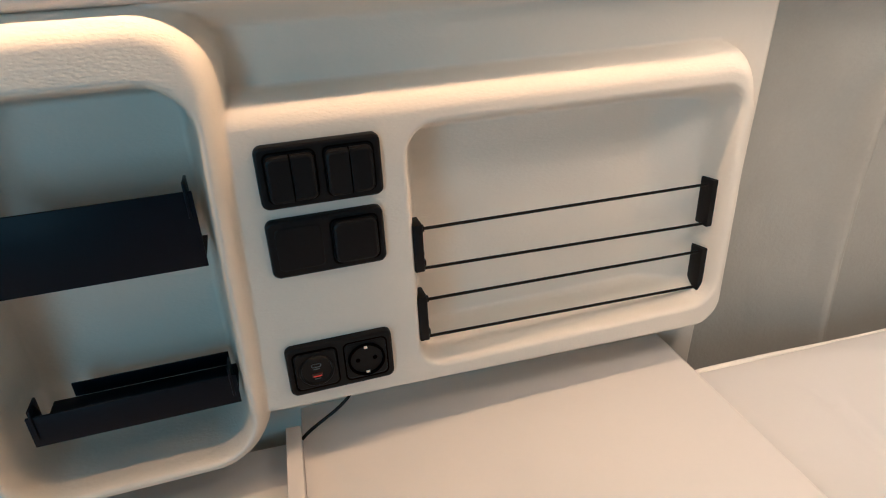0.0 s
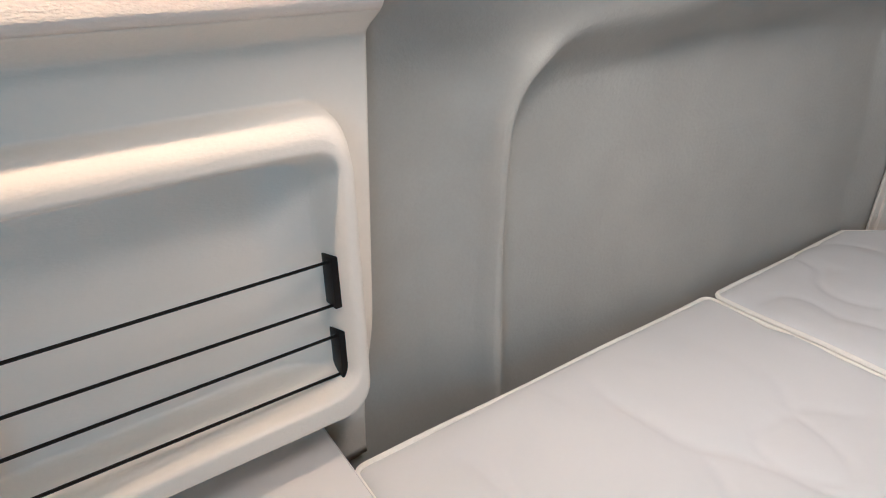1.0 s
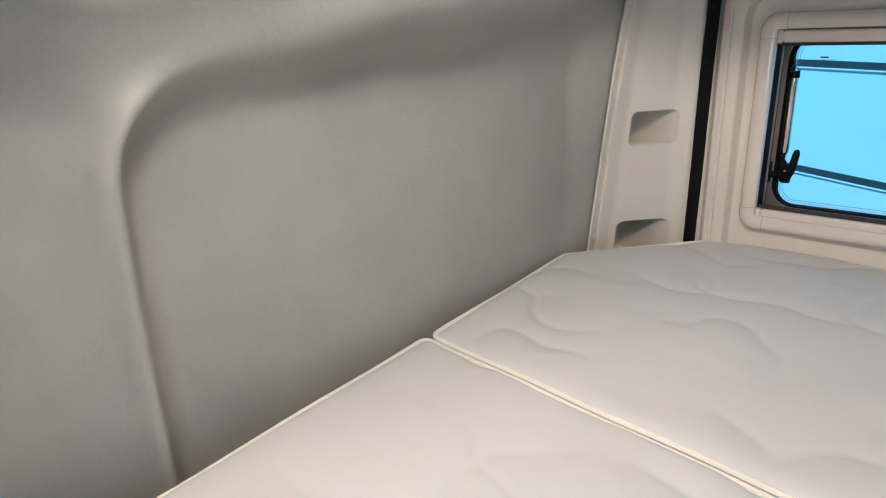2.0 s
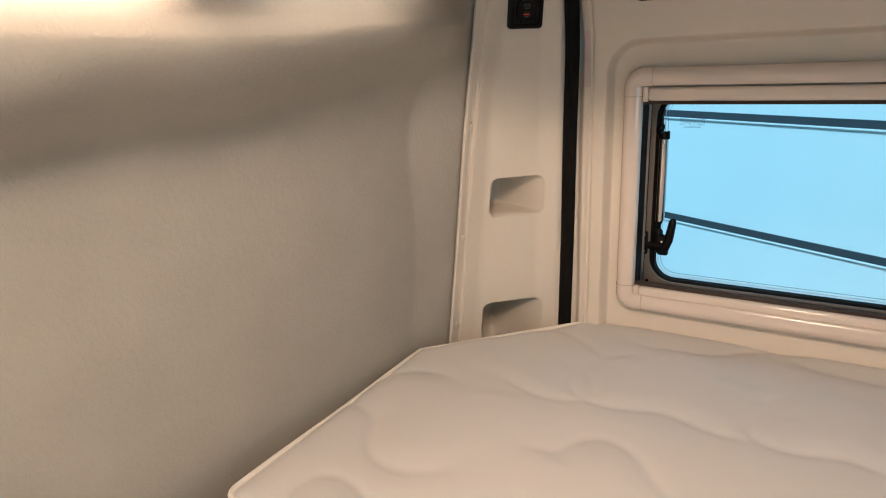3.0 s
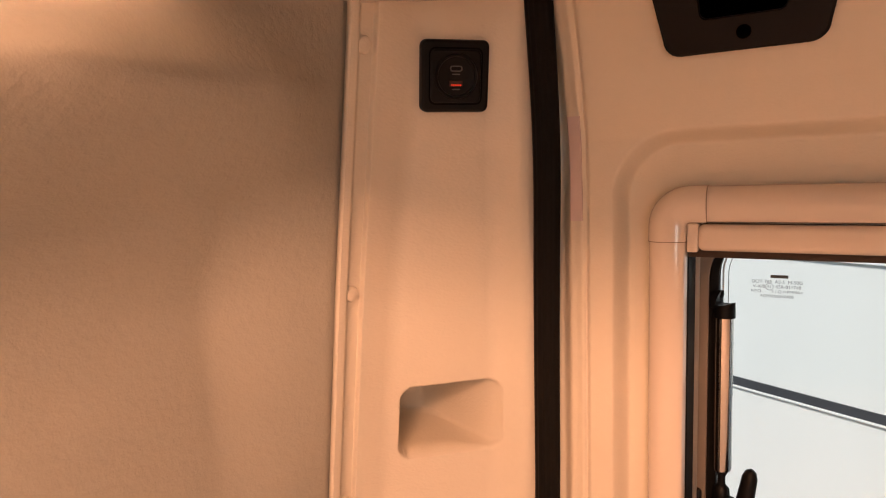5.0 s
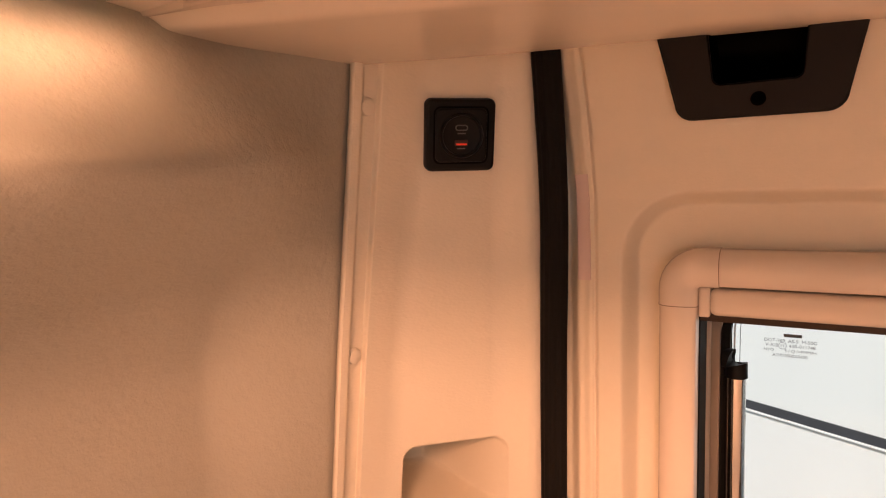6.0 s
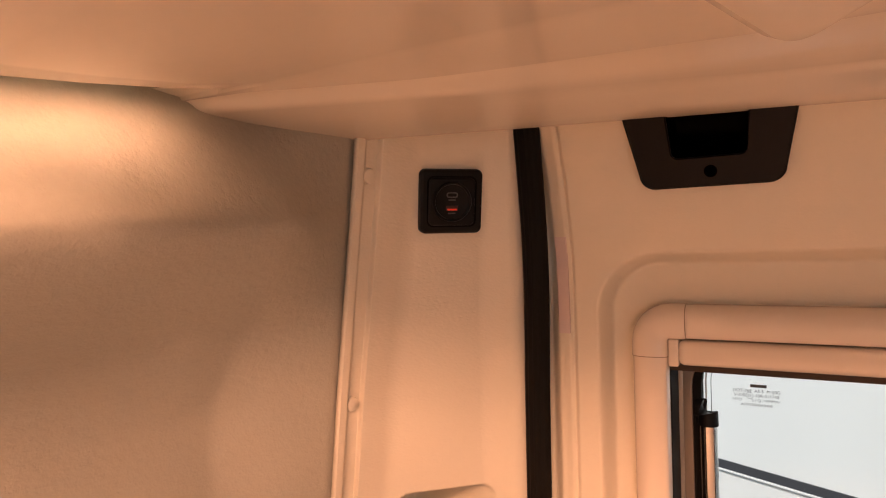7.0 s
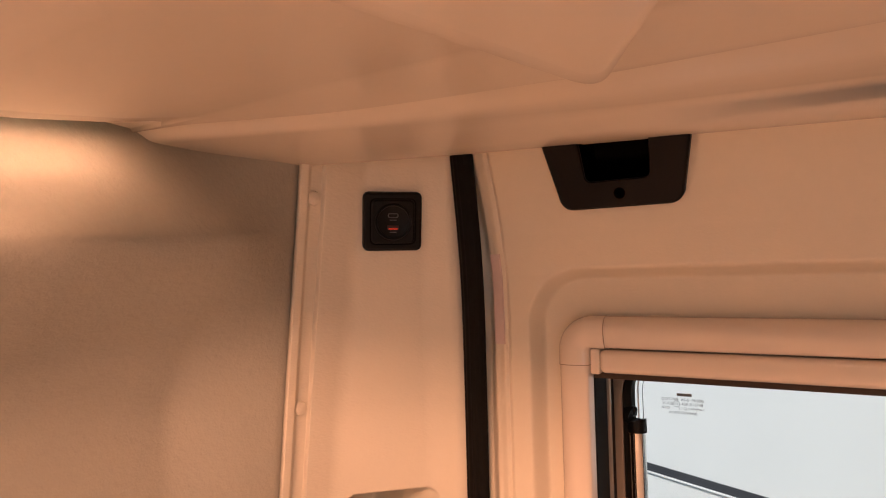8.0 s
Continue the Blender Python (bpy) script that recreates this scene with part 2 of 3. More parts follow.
def wall_y(x, z):
    # plain side: from the panel's edge over a shallow hollow to the rib, then falling towards the rear
    low = lerp(x, [0.52, 0.55, 0.60, 0.66, 0.72, 0.765, 0.85, 1.0, 1.2, 1.5, 1.65, 1.82], [0.226, 0.224, 0.225, 0.226, 0.216, 0.203, 0.190, 0.168, 0.142, 0.121, 0.115, 0.106])
    lean = lerp(z, [0.9, 1.0, 1.1, 1.2, 1.3, 1.4, 1.6], [0, 0.003, 0.010, 0.022, 0.040, 0.058, 0.094])
    inside = -rrect(x, z, 0.762, 1.90, -0.5, 1.395, 0.14)
    wide = 0.030 + 0.035 * smoothstep(1.22, 1.38, z) + 0.045 * smoothstep(1.35, 1.60, x) * (1 - smoothstep(1.30, 1.40, z))
    rec = (0.012 + (0.014 + 0.016 * smoothstep(0.9, 1.3, x)) * smoothstep(1.10, 1.34, z)) * smoothstep(-0.2, 1.0, inside / wide)
    fade = (1 - smoothstep(1.34, 1.41, z)) * (1 - smoothstep(0.86, 1.0, x))
    rib = 0.025 * np.exp(-((inside - 0.002) / np.where(inside > 0.002, 0.024, 0.050)) ** 2) * fade
    rib = rib + 0.017 * np.exp(-((inside + 0.005) / 0.013) ** 2) * fade
    side = low - lean + rec - rib
    # padded bulge along the top, lit from above
    crest = lerp(x, [0.6, 0.8, 1.0, 1.3, 1.5, 1.7], [1.458, 1.440, 1.432, 1.440, 1.458, 1.470])
    out = lerp(x, [0.52, 0.60, 0.75, 0.9, 1.05, 1.2, 1.5, 1.7, 1.82], [0.118, 0.112, 0.096, 0.066, 0.034, 0.010, -0.004, 0.008, 0.010])
    soft = lerp(x, [0.60, 0.68, 0.78, 0.95, 1.1, 1.6], [0.045, 0.100, 0.150, 0.130, 0.095, 0.085])
    crisp = smoothstep(0.95, 1.2, x)
    swell = np.clip((z - crest) / soft + 1, 0, 1)
    swell = smoothstep(0, 1, swell) * (1 - 0.3 * crisp) + 0.3 * crisp * swell ** 2
    return side + (out - side) * swell + 0.064 * np.clip((z - crest - 0.006 * (1 - crisp)) / 0.115, 0, 1) ** (1.25 - 0.2 * crisp)


def wall_full(x, z):
    xe = lerp(z, PZ, PX) + 0.002
    gap = lerp(z, PZ, PY) + 0.009 - wall_y(xe, z)
    q = np.clip((x - xe + 0.095) / 0.095, 0, 1)
    return wall_y(x, z) + gap * (0.65 * q ** 1.15 + 0.35 * smoothstep(0, 1, q))


K, Z = np.meshgrid(np.linspace(0, 1, 200), np.concatenate([np.linspace(0.0, 0.8, 9)[:-1], np.linspace(0.8, 1.60, 120)]))
X = 0.53 + K * (lerp(Z, PZ, PX) + 0.040 - 0.53)
Y = wall_full(X, Z)
side_wall = sheet("wall_side", np.stack([X, Y, Z], -1), FABRIC, thick=0.03, flip=False)
tagged(side_wall, "grey felt-lined van side wall with a recessed field", "wall", kind="structure")

# ---- moulded control panel with two niches ----
NX, NY = math.cos(radians(3)), math.sin(radians(3))


def panel_pos(u, v, d):
    """u along the panel, v up (world height), d towards the room."""
    x = u * NX + d * NY
    y = 0.079 + u * NY - d * NX + 0.07 * (1.3 - v)
    return np.stack([x, y, v + 0 * u], -1)


def panel_depth(u, v):
    base = -0.042 - (0.026 + 0.024 * (1 - smoothstep(0.47, 0.53, u))) * (1 - smoothstep(0.92, 1.08, v))
    base = base + 0.056 * smoothstep(-0.022, 0.012, v - 1.412) + 0.006 * smoothstep(0.03, 0.12, v - 1.412)
    s = rrect(u, v + 0.035 * (u - 0.45) * (1 - smoothstep(1.05, 1.20, v)), -0.20, 0.545, 0.961, 1.336, 0.048)
    r = 0.014 + 0.024 * smoothstep(1.26, 1.32, v)
    t = np.clip(-s / r, 0, 1)
    box = base + (0 - base) * np.sqrt(1 - (1 - t) ** 2)
    d = np.maximum(base, np.where(s < 0, box, -1))
    s = rrect(u + 0.046 * (1.35 - v), v, -0.345, -0.034, 0.925, 1.432, 0.070)
    t = np.clip(-s / (0.026 + 0.028 * smoothstep(1.34, 1.42, v)), 0, 1)
    left = -0.042 + 0.062 * np.sqrt(1 - (1 - t) ** 2)
    d = np.maximum(d, np.where(s < 0, left, -1))
    s = rrect(u, v, 0.122, 0.526, 1.002, 1.291, 0.032)
    d = d - 0.082 * smoothstep(-0.003, 0.022, -s) * np.sin(np.pi / 2 * np.clip((0.530 - u) / 0.085, 0, 1)) ** 0.8
    s = rrect(u + 0.03 * (1.3 - v), v, -0.303, -0.066, 0.955, 1.353, 0.045)
    d = d - 0.120 * smoothstep(-0.005, 0.018, -s)
    return d


us = np.concatenate([np.linspace(-0.75, -0.36, 16)[:-1], np.linspace(-0.36, 0.60, 340)])
vs = np.concatenate([np.linspace(0.84, 0.91, 6)[:-1], np.linspace(0.91, 1.43, 208), np.linspace(1.43, 1.545, 40)[1:]])
U, V = np.meshgrid(us, vs)
edge_u = 0.557 + 0.052 * np.clip(V - 0.86, 0, 0.53) - 0.012 * smoothstep(1.390, 1.425, V)
U2 = np.where(U > 0.30, 0.30 + (U - 0.30) * (edge_u - 0.30) / (0.60 - 0.30), U)
P = panel_pos(U2, V, panel_depth(U2, V))
panel = empty("control_panel", (0.12, 0.12, 0.84))
P = P - np.array(panel.matrix_world.translation)
cut = 206
sheet("moulding", P[:cut + 1], CREAM, panel, thick=0.006)
sheet("padded_ledge", P[cut:], LEDGE, panel, "leather-grained padded ledge", thick=0.006)
tagged(panel, "cream grained plastic wall panel with two moulded niches", "wall panel")


def panel_m(u, v, d=0.0):
    """A frame on the panel: x along it, y up, z towards the room."""
    o = panel_pos(np.array(u), np.array(v), np.array(d))
    ex, ez = Vector((NX, NY, 0)), Vector((0, -0.07, 1)).normalized()
    n = ex.cross(ez)
    m = Matrix((ex, ez, n)).transposed().to_4x4()
    m.translation = Vector(o.tolist())
    return m


# ---- switches and sockets ----
def device(name, u, v, w, h, grooves=(-0.0275, 0.0275)):
    ob = empty(name, panel_m(u, v, 0.0))
    part("frame", plate(w, h, 0.008, 0.008, 0.003), BLACK, ob)
    for x in grooves:
        part("joint_groove", move(ring_plate(0.0490, 0.0500, 0.0070, 0.0460, 0.0470, 0.0060, 0.0004, 0.0001), Matrix.Translation((x, 0, 0.0078))), HOLE, ob)
    return ob


def insert(ob, name, x, y, w, h, z0, d, r=0.006, mat=BLACK, label=""):
    return part(name, move(plate(w, h, d, r, 0.0018), Matrix.Translation((x, y, z0))), mat, ob, label)


def usb_pair(ob, x, y):
    part("joint_groove", move(ring_plate(0.0480, 0.0480, 0.0060, 0.0456, 0.0456, 0.0050, 0.0004, 0.0001), Matrix.Translation((x, y, 0.0088 if ob.name.startswith("usb") else 0.0079))), HOLE, ob)
    insert(ob, "carrier", x, y, 0.0455, 0.0455, 0.0075, 0.0024)
    disc = part("usb_disc", move(lathe([(0.0192, 0), (0.0190, 0.0022), (0.0180, 0.0032), (0.0168, 0.0030), (0.0162, 0.0012), (0.0155, 0.0010), (0.0, 0.0010)], 40), Matrix.Translation((x, y, 0.0090))), BLACK, ob)
    part("usb_c_port", move(ring_plate(0.011, 0.005, 0.0022, 0.009, 0.003, 0.0013, 0.0008, 0.0002), Matrix.Translation((x, y + 0.0065, 0.0100))), GREYPR, disc, "grey-rimmed narrow port")
    part("usb_a_port", move(plate(0.0115, 0.0048, 0.0008, 0.0006, 0.0002), Matrix.Translation((x, y - 0.006, 0.0100))), ORANGE, disc, "orange port insert")
    part("port_tongue", move(plate(0.0095, 0.0016, 0.0010, 0.0004, 0.0002), Matrix.Translation((x, y - 0.0072, 0.0100))), REDGLOW, disc, "red tongue of the port")
    for dx, dy in ((0, 0.0018), (0, -0.0108)):
        part("print_bar", move(plate(0.007, 0.0010, 0.0004, 0.0002, 0.0001), Matrix.Translation((x + dx, y + dy, 0.0100))), GREYPR, disc)


sw = device("double_switch", 0.036, 1.2593, 0.1175, 0.0625)
for k in (-1, 1):
    for j in (-1, 1):
        bm = plate(0.0455, 0.0455, 0.0074, 0.007, 0.0032)
        bmesh.ops.bisect_plane(bm, geom=bm.verts[:] + bm.edges[:] + bm.faces[:], plane_co=(j * 0.0008, 0, 0), plane_no=(j, 0, 0), clear_inner=True)
        bmesh.ops.holes_fill(bm, edges=[e for e in bm.edges if e.is_boundary])
        part("rocker", move(bm, Matrix.Translation((k * 0.0275, -0.001, 0.007 - 0.0006 * j))), BLACK, sw)
tagged(sw, "black double light switch with four narrow rockers", "switch", "switches on the panel")
sw = device("single_switch", 0.0335, 1.1857, 0.1155, 0.0620, (0.0275,))
insert(sw, "blank_cover", -0.0275, 0, 0.046, 0.047, 0.0075, 0.0012)
part("rocker", move(plate(0.0445, 0.0455, 0.0078, 0.0080, 0.0032), Matrix.Translation((0.0275, 0, 0.007))), BLACK, sw)
tagged(sw, "black switch with one wide rocker and blank cover", "switch", "switches on the panel")
so = device("power_socket", 0.0295, 1.0395, 0.1160, 0.0625)
usb_pair(so, -0.0275, 0)
insert(so, "carrier", 0.0275, 0, 0.046, 0.046, 0.0075, 0.0012)
rim = part("socket_rim", move(lathe([(0.0205, 0), (0.0205, 0.0035), (0.0195, 0.0042), (0.0185, 0.0035), (0.018, 0.0003), (0, 0.0002)], 32), Matrix.Translation((0.0275, 0, 0.0078))), HOLE, so)
for dx in (-0.0095, 0.0095):
    part("pin_hole", move(lathe([(0.0026, 0), (0.0026, 0.0006), (0.0015, 0.0007), (0.0, 0.0007)], 12), Matrix.Translation((0.0275 + dx, 0, 0.0084))), HOLE, rim)
for dy in (-0.0165, 0.0165):
    part("earth_clip", move(block(-0.0022, 0.0022, -0.0022, 0.0022, 0, 0.0022, 0.0005), Matrix.Translation((0.0275, dy, 0.0084))), CHROME, rim, "steel earth clip")
tagged(so, "black panel socket with earthed outlet and orange charging port", "socket")

# ---- cord rails in the niche ----
for ends in (((1.178, 1.131), (1.165, 1.111)), ((1.091, 1.042), (1.071, 1.018))):
    for (v_top, v_bot), u, d, side in zip(ends, (0.1275, 0.5160), (-0.012, -0.028), (-1, 1)):
        br = empty("cord_bracket", panel_m(u, (v_top + v_bot) / 2 + 0.003, d))
        half = (v_top - v_bot) / 2 + 0.0045
        part("body", block(-0.0055 if side < 0 else -0.0085, 0.0055 if side < 0 else 0.0085, -half, half, -0.012, 0.012, 0.0014), BLACK, br)
        for k in (-1, 1):
            part("cord_clip", move(block(-0.0030, 0.0030, -0.0035, 0.0035, 0, 0.0022, 0.0007), pose(-side * 0.0062, k * (half - 0.0075), 0.004, 0, -side * 90, 0)), BLACK, br)
        part("screw_cap", move(lathe([(0.0052, 0), (0.0052, 0.0008), (0.004, 0.0015), (0, 0.0010)], 14), pose(-side * 0.0066, -half + 0.017, -0.002, 0, -side * 90, 0)), BLACK, br)
        tagged(br, "black plastic cord bracket on the niche's side", "bracket", "cord brackets in the niche")
    for k in (0, 1):
        a, b = panel_pos(np.array(0.1235), np.array(ends[0][k]), np.array(-0.006)), panel_pos(np.array(0.5130), np.array(ends[1][k]), np.array(-0.024))
        cord = part("elastic_cord", tube([a + (b - a) * j / 8 for j in range(9)], 0.0019, 8), BLACK)
        tagged(cord, "thin black elastic cord stretched across the niche", "cord", "cords across the niche")

# ---- sheet-metal trays in the tall niche ----
for v0, tall, d in ((1.1785, 0.077, -0.004), (1.0115, 0.036, -0.004)):
    tray = empty("niche_tray", panel_m(-0.1815, v0, d))
    part("front_plate", block(-0.100, 0.100, 0, tall, -0.0015, 0.0015, 0.0006), BLACKMETAL, tray)
    part("shelf_plate", block(-0.098, 0.098, 0.0, 0.0025, -0.070, -0.0016, 0.0006), BLACKMETAL, tray)
    part("back_plate", block(-0.076, 0.090, 0.0026, 0.020, -0.072, -0.0695, 0.0006), BLACKMETAL, tray)
    for s in (-1, 1):
        tab = part("side_tab", block(s * 0.0945 - 0.0014, s * 0.0945 + 0.0014, tall - 0.026, tall + 0.009, -0.022, 0.0032, 0.0008), BLACKMETAL, tray)
        part("screw", move(lathe([(0.004, 0), (0.0035, 0.0012), (0, 0.0016)], 14), pose(s * 0.0931, tall + 0.003, -0.010, 0, -s * 90, 0)), BLACK, tab)
    tagged(tray, "black sheet-metal tray with an upturned front lip", "tray", "trays in the tall niche")

# ---- worktop, divider board and cable under the panel ----
worktop = empty("worktop", (0.23, -0.23, 0.898))


def skewed(bm):
    """The worktop's free edge runs slightly out of square."""
    for v in bm.verts:
        if v.co.x > 0.2:
            v.co.x += 0.045 * (v.co.y - 0.10)
    return move(bm, Matrix.Translation((-0.23, 0.23, -0.898)))


part("slab", skewed(block(-0.0282, 0.4872, -0.62, 0.204, 0.898, 0.918, 0.0010)), WHITE, worktop)
part("edge_band", skewed(block(0.4873, 0.4886, -0.62, 0.204, 0.898, 0.9178, 0.0004)), WHITE, worktop, "glued white edge band")
tagged(worktop, "pale laminate worktop with a square edge", "worktop")
cabinet = empty("base_cabinet", (0.22, -0.26, 0.0))
part("body", move(block(-0.024, 0.440, -0.60, 0.13, 0.0, 0.8977, 0.002), Matrix.Translation((-0.22, 0.26, 0))), WHITE, cabinet)
tagged(cabinet, "pale laminate base cabinet under the worktop", "cabinet")
board = part("divider_board", block(-0.0460, -0.0287, -0.62, 0.140, 0.0, 0.934, 0.0012), WHITE)
tagged(board, "white upright divider board beside the worktop", "board")
low = part("low_shelf", block(-0.75, -0.0465, -0.62, 0.160, 0.875, 0.895, 0.0012), WHITE)
tagged(low, "pale laminate shelf below the tall niche", "shelf")
lowb = part("shelf_cabinet", block(-0.74, -0.048, -0.60, 0.155, 0.0, 0.8747, 0.002), WHITE)
tagged(lowb, "pale laminate cabinet under the low shelf", "cabinet")
ck = np.linspace(0, 1, 22)
cable = part("cable", tube(list(zip(0.046 - 0.075 * ck + 0.008 * np.sin(2 * np.pi * ck), 0.130 + 0.004 * np.sin(np.pi * ck), 0.9205 + 0.078 * (1 - ck) ** 1.7)), 0.0021, 8), BLACK)
tagged(cable, "thin black cable hanging behind the worktop", "cable")

# ---- mattresses ----
def quilt(x, y):
    """Depth of the quilting seams, cloud-like loops."""
    g, puff = np.zeros_like(x), np.zeros_like(x)
    rng = random.Random(4)
    loops = [(cx + rng.uniform(-0.03, 0.03), cy + rng.uniform(-0.03, 0.03), rng.uniform(0.075, 0.115), rng.uniform(0, 6.3))
             for cx in np.arange(0.5, 2.1, 0.24) for cy in np.arange(-1.6, 0.2, 0.26)]
    for cx, cy, r, ph in loops:
        dx, dy = x - cx, (y - cy) * 0.75
        a = np.arctan2(dy, dx)
        rr = r * (1 + 0.16 * np.cos(3 * a + ph) + 0.08 * np.cos(5 * a - ph))
        d = np.hypot(dx, dy) - rr
        gate = smoothstep(-0.3, 0.2, np.cos(a + ph * 1.7))
        puff = np.maximum(puff, smoothstep(0.0, 0.045, -d))
        g = np.maximum(g, gate * np.exp(-(d / 0.008) ** 2) * 0.55 + gate * 0.45 * np.exp(-(d / 0.028) ** 2))
    return g - 0.7 * puff


def mattress(name, corners, top, tall, label, left=0.0, right=0.0):
    """A quilted slab whose plan is a convex polygon of corners, walked clockwise seen from above; left and right: how far its sides lean, x over y."""
    c = np.array(corners)
    c = c[c[:, 1] > -1]
    x0, x1, y0, y1 = c[:, 0].min(), c[:, 0].max(), -1.55, c[:, 1].max()
    xs, ys = np.linspace(x0, x1, 150), np.linspace(y0, y1, 300)
    ob = empty(name, ((x0 + x1) / 2, (y0 + y1) / 2, top - tall))
    A, B = np.meshgrid(xs, ys)
    # the cut corner pulls the grid in
    lim = np.full_like(A, y1)
    cut = len(corners) > 4
    (ax, ay), (bx, by) = corners[1], corners[2]
    lim = np.where(A > ax, ay + (A - ax) * (by - ay) / max(bx - ax, 1e-6), y1) if bx > ax + 1e-6 and by < ay else lim
    # rounded corners at the wall
    near = np.minimum(A - x0, 1.0 if cut else x1 - A)
    lim = lim - 0.018 * (1 - np.sqrt(1 - (1 - np.clip(near / 0.018, 0, 1)) ** 2))
    B = y0 + (B - y0) * (lim - y0) / (y1 - y0)
    d = np.minimum(np.minimum(A - x0, x1 - A), np.minimum(B - y0, (lim - B) * 0.8))
    H = top - 0.004 * quilt(A, B) + 0.0015 * np.sin(9 * A + 3 * B) - 0.010 * (1 - np.sqrt(1 - (1 - np.clip(d / 0.03, 0, 1)) ** 2))
    k = (A - x0) / (x1 - x0)
    A = A + (left * (1 - k) + right * k) * (B - y1)
    P = np.stack([A, B, H], -1) - np.array(ob.matrix_world.translation)
    sheet("cover_top", P, TICK, ob)
    ring = []
    for i, q in enumerate(corners):
        q, back, on = Vector(q), Vector(corners[i - 1]), Vector(corners[(i + 1) % len(corners)])
        if q.y > 0 and min(abs(q.x - x0), abs(q.x - x1)) < 1e-6:
            a, b = q + (back - q).normalized() * 0.018, q + (on - q).normalized() * 0.018
            ring += [tuple(a * (1 - k) ** 2 + q * 2 * k * (1 - k) + b * k ** 2) for k in (0, 0.2, 0.4, 0.6, 0.8, 1)]
        else:
            ring.append(tuple(q))
    h = tall - 0.010
    bm = bmesh.new()
    v = [[bm.verts.new((x - ob.matrix_world.translation.x, y - ob.matrix_world.translation.y, z)) for x, y in ring] for z in (0.0, h)]
    n = len(ring)
    for i in range(n):
        bm.faces.new((v[0][i], v[0][(i + 1) % n], v[1][(i + 1) % n], v[1][i]))
    bm.faces.new(v[0])
    part("cover_side", bm, TICK, ob)
    pts = []
    for i in range(n):
        a, b = Vector((*ring[i], 0)), Vector((*ring[(i + 1) % n], 0))
        m = max(1, int((b - a).length / 0.03))
        pts += [a.lerp(b, k / m) for k in range(m)]
    pts.append(pts[0])
    t = ob.matrix_world.translation
    part("piping", tube([(p.x - t.x, p.y - t.y, h + 0.0015 + 0.001 * math.sin(19 * p.x + 23 * p.y)) for p in pts], 0.0043, 8), PIPING, ob, "cream piped edge")
    tagged(ob, label, "mattress", "mattresses on the rear bed")
    return ob


mattress("mattress", [(0.420, -1.55), (0.4945, 0.122), (1.194, 0.122), (1.010, -1.55)], 0.907, 0.12, "white quilted mattress pad with cream piping", left=0.045, right=0.110)
mattress("mattress", [(1.2005, 0.113), (1.652, 0.113), (1.916, -0.128), (1.916, -1.55), (1.0175, -1.55)], 0.912, 0.12,
         "white quilted mattress pad with a cut corner", left=0.110)
base = part("bed_base", block(0.485, 1.90, -1.60, 0.06, 0.0, 0.779, 0.003), WHITE)
tagged(base, "pale laminate bed base under the mattresses", "bed base")

# ---- rear pillar trim ----
ZS = PZ


def pillar_xy(s, z):
    """Across the trim from the felt wall (0) to the door seal (1)."""
    cols = [(PX, PY),
            ([1.765, 1.765, 1.778, 1.768, 1.748, 1.738], [0.094, 0.094, 0.080, 0.050, 0.010, -0.006]),
            ([1.800, 1.800, 1.812, 1.806, 1.793, 1.786], [0.078, 0.078, 0.064, 0.040, -0.003, -0.018]),
            ([1.893, 1.893, 1.893, 1.880, 1.838, 1.826], [-0.018, -0.018, -0.020, -0.030, -0.050, -0.060]),
            ([1.903, 1.903, 1.898, 1.885, 1.852, 1.838], [-0.058, -0.058, -0.062, -0.070, -0.080, -0.086]),
            ([1.935, 1.935, 1.930, 1.917, 1.884, 1.870], [-0.066, -0.066, -0.070, -0.078, -0.088, -0.094])]
    k = [0.0, 0.15, 0.35, 0.80, 0.93, 1.0]
    xs = np.stack([lerp(z, ZS, c[0]) for c in cols])
    ys = np.stack([lerp(z, ZS, c[1]) for c in cols])
    ox, oy = np.zeros_like(s), np.zeros_like(s)
    for i in range(5):
        w = np.clip((s - k[i]) / (k[i + 1] - k[i]), 0, 1)
        m = (s >= k[i]) & (s <= k[i + 1])
        ox = np.where(m, xs[i] + (xs[i + 1] - xs[i]) * w, ox)
        oy = np.where(m, ys[i] + (ys[i + 1] - ys[i]) * w, oy)
    return ox, oy


S, Zp = np.meshgrid(np.linspace(0, 1, 240), np.concatenate([np.linspace(0, 0.84, 6)[:-1], np.linspace(0.84, 1.60, 380)]))
px, py = np.zeros_like(S), np.zeros_like(S)
for ds in np.linspace(-0.04, 0.04, 9):
    a, b = pillar_xy(np.clip(S + ds, 0, 1), Zp)
    px, py = px + a / 9, py + b / 9
across = (S * 0.20 - 0.080) / 0.083
scoop = 0.125 - 0.121 * smoothstep(0, 1, (across - 0.42) / 0.60)
depth = scoop * smoothstep(-0.001, 0.004, -rrect(S * 0.20, Zp, 0.080, 0.165, 1.122, 1.196, 0.012))
depth += scoop * smoothstep(-0.001, 0.004, -rrect(S * 0.20, Zp, 0.080, 0.165, 0.80, 0.944, 0.012))
depth += 0.0085 * smoothstep(0.055, 0.075, S) * (1 - smoothstep(0.145, 0.170, S))
P = np.stack([px + depth * 0.72, py + depth * 0.69, Zp], -1)
pillar = sheet("wall_pillar", P, CREAM, thick=0.006)
tagged(pillar, "cream grained plastic pillar trim with two hand recesses", "trim", kind="structure")


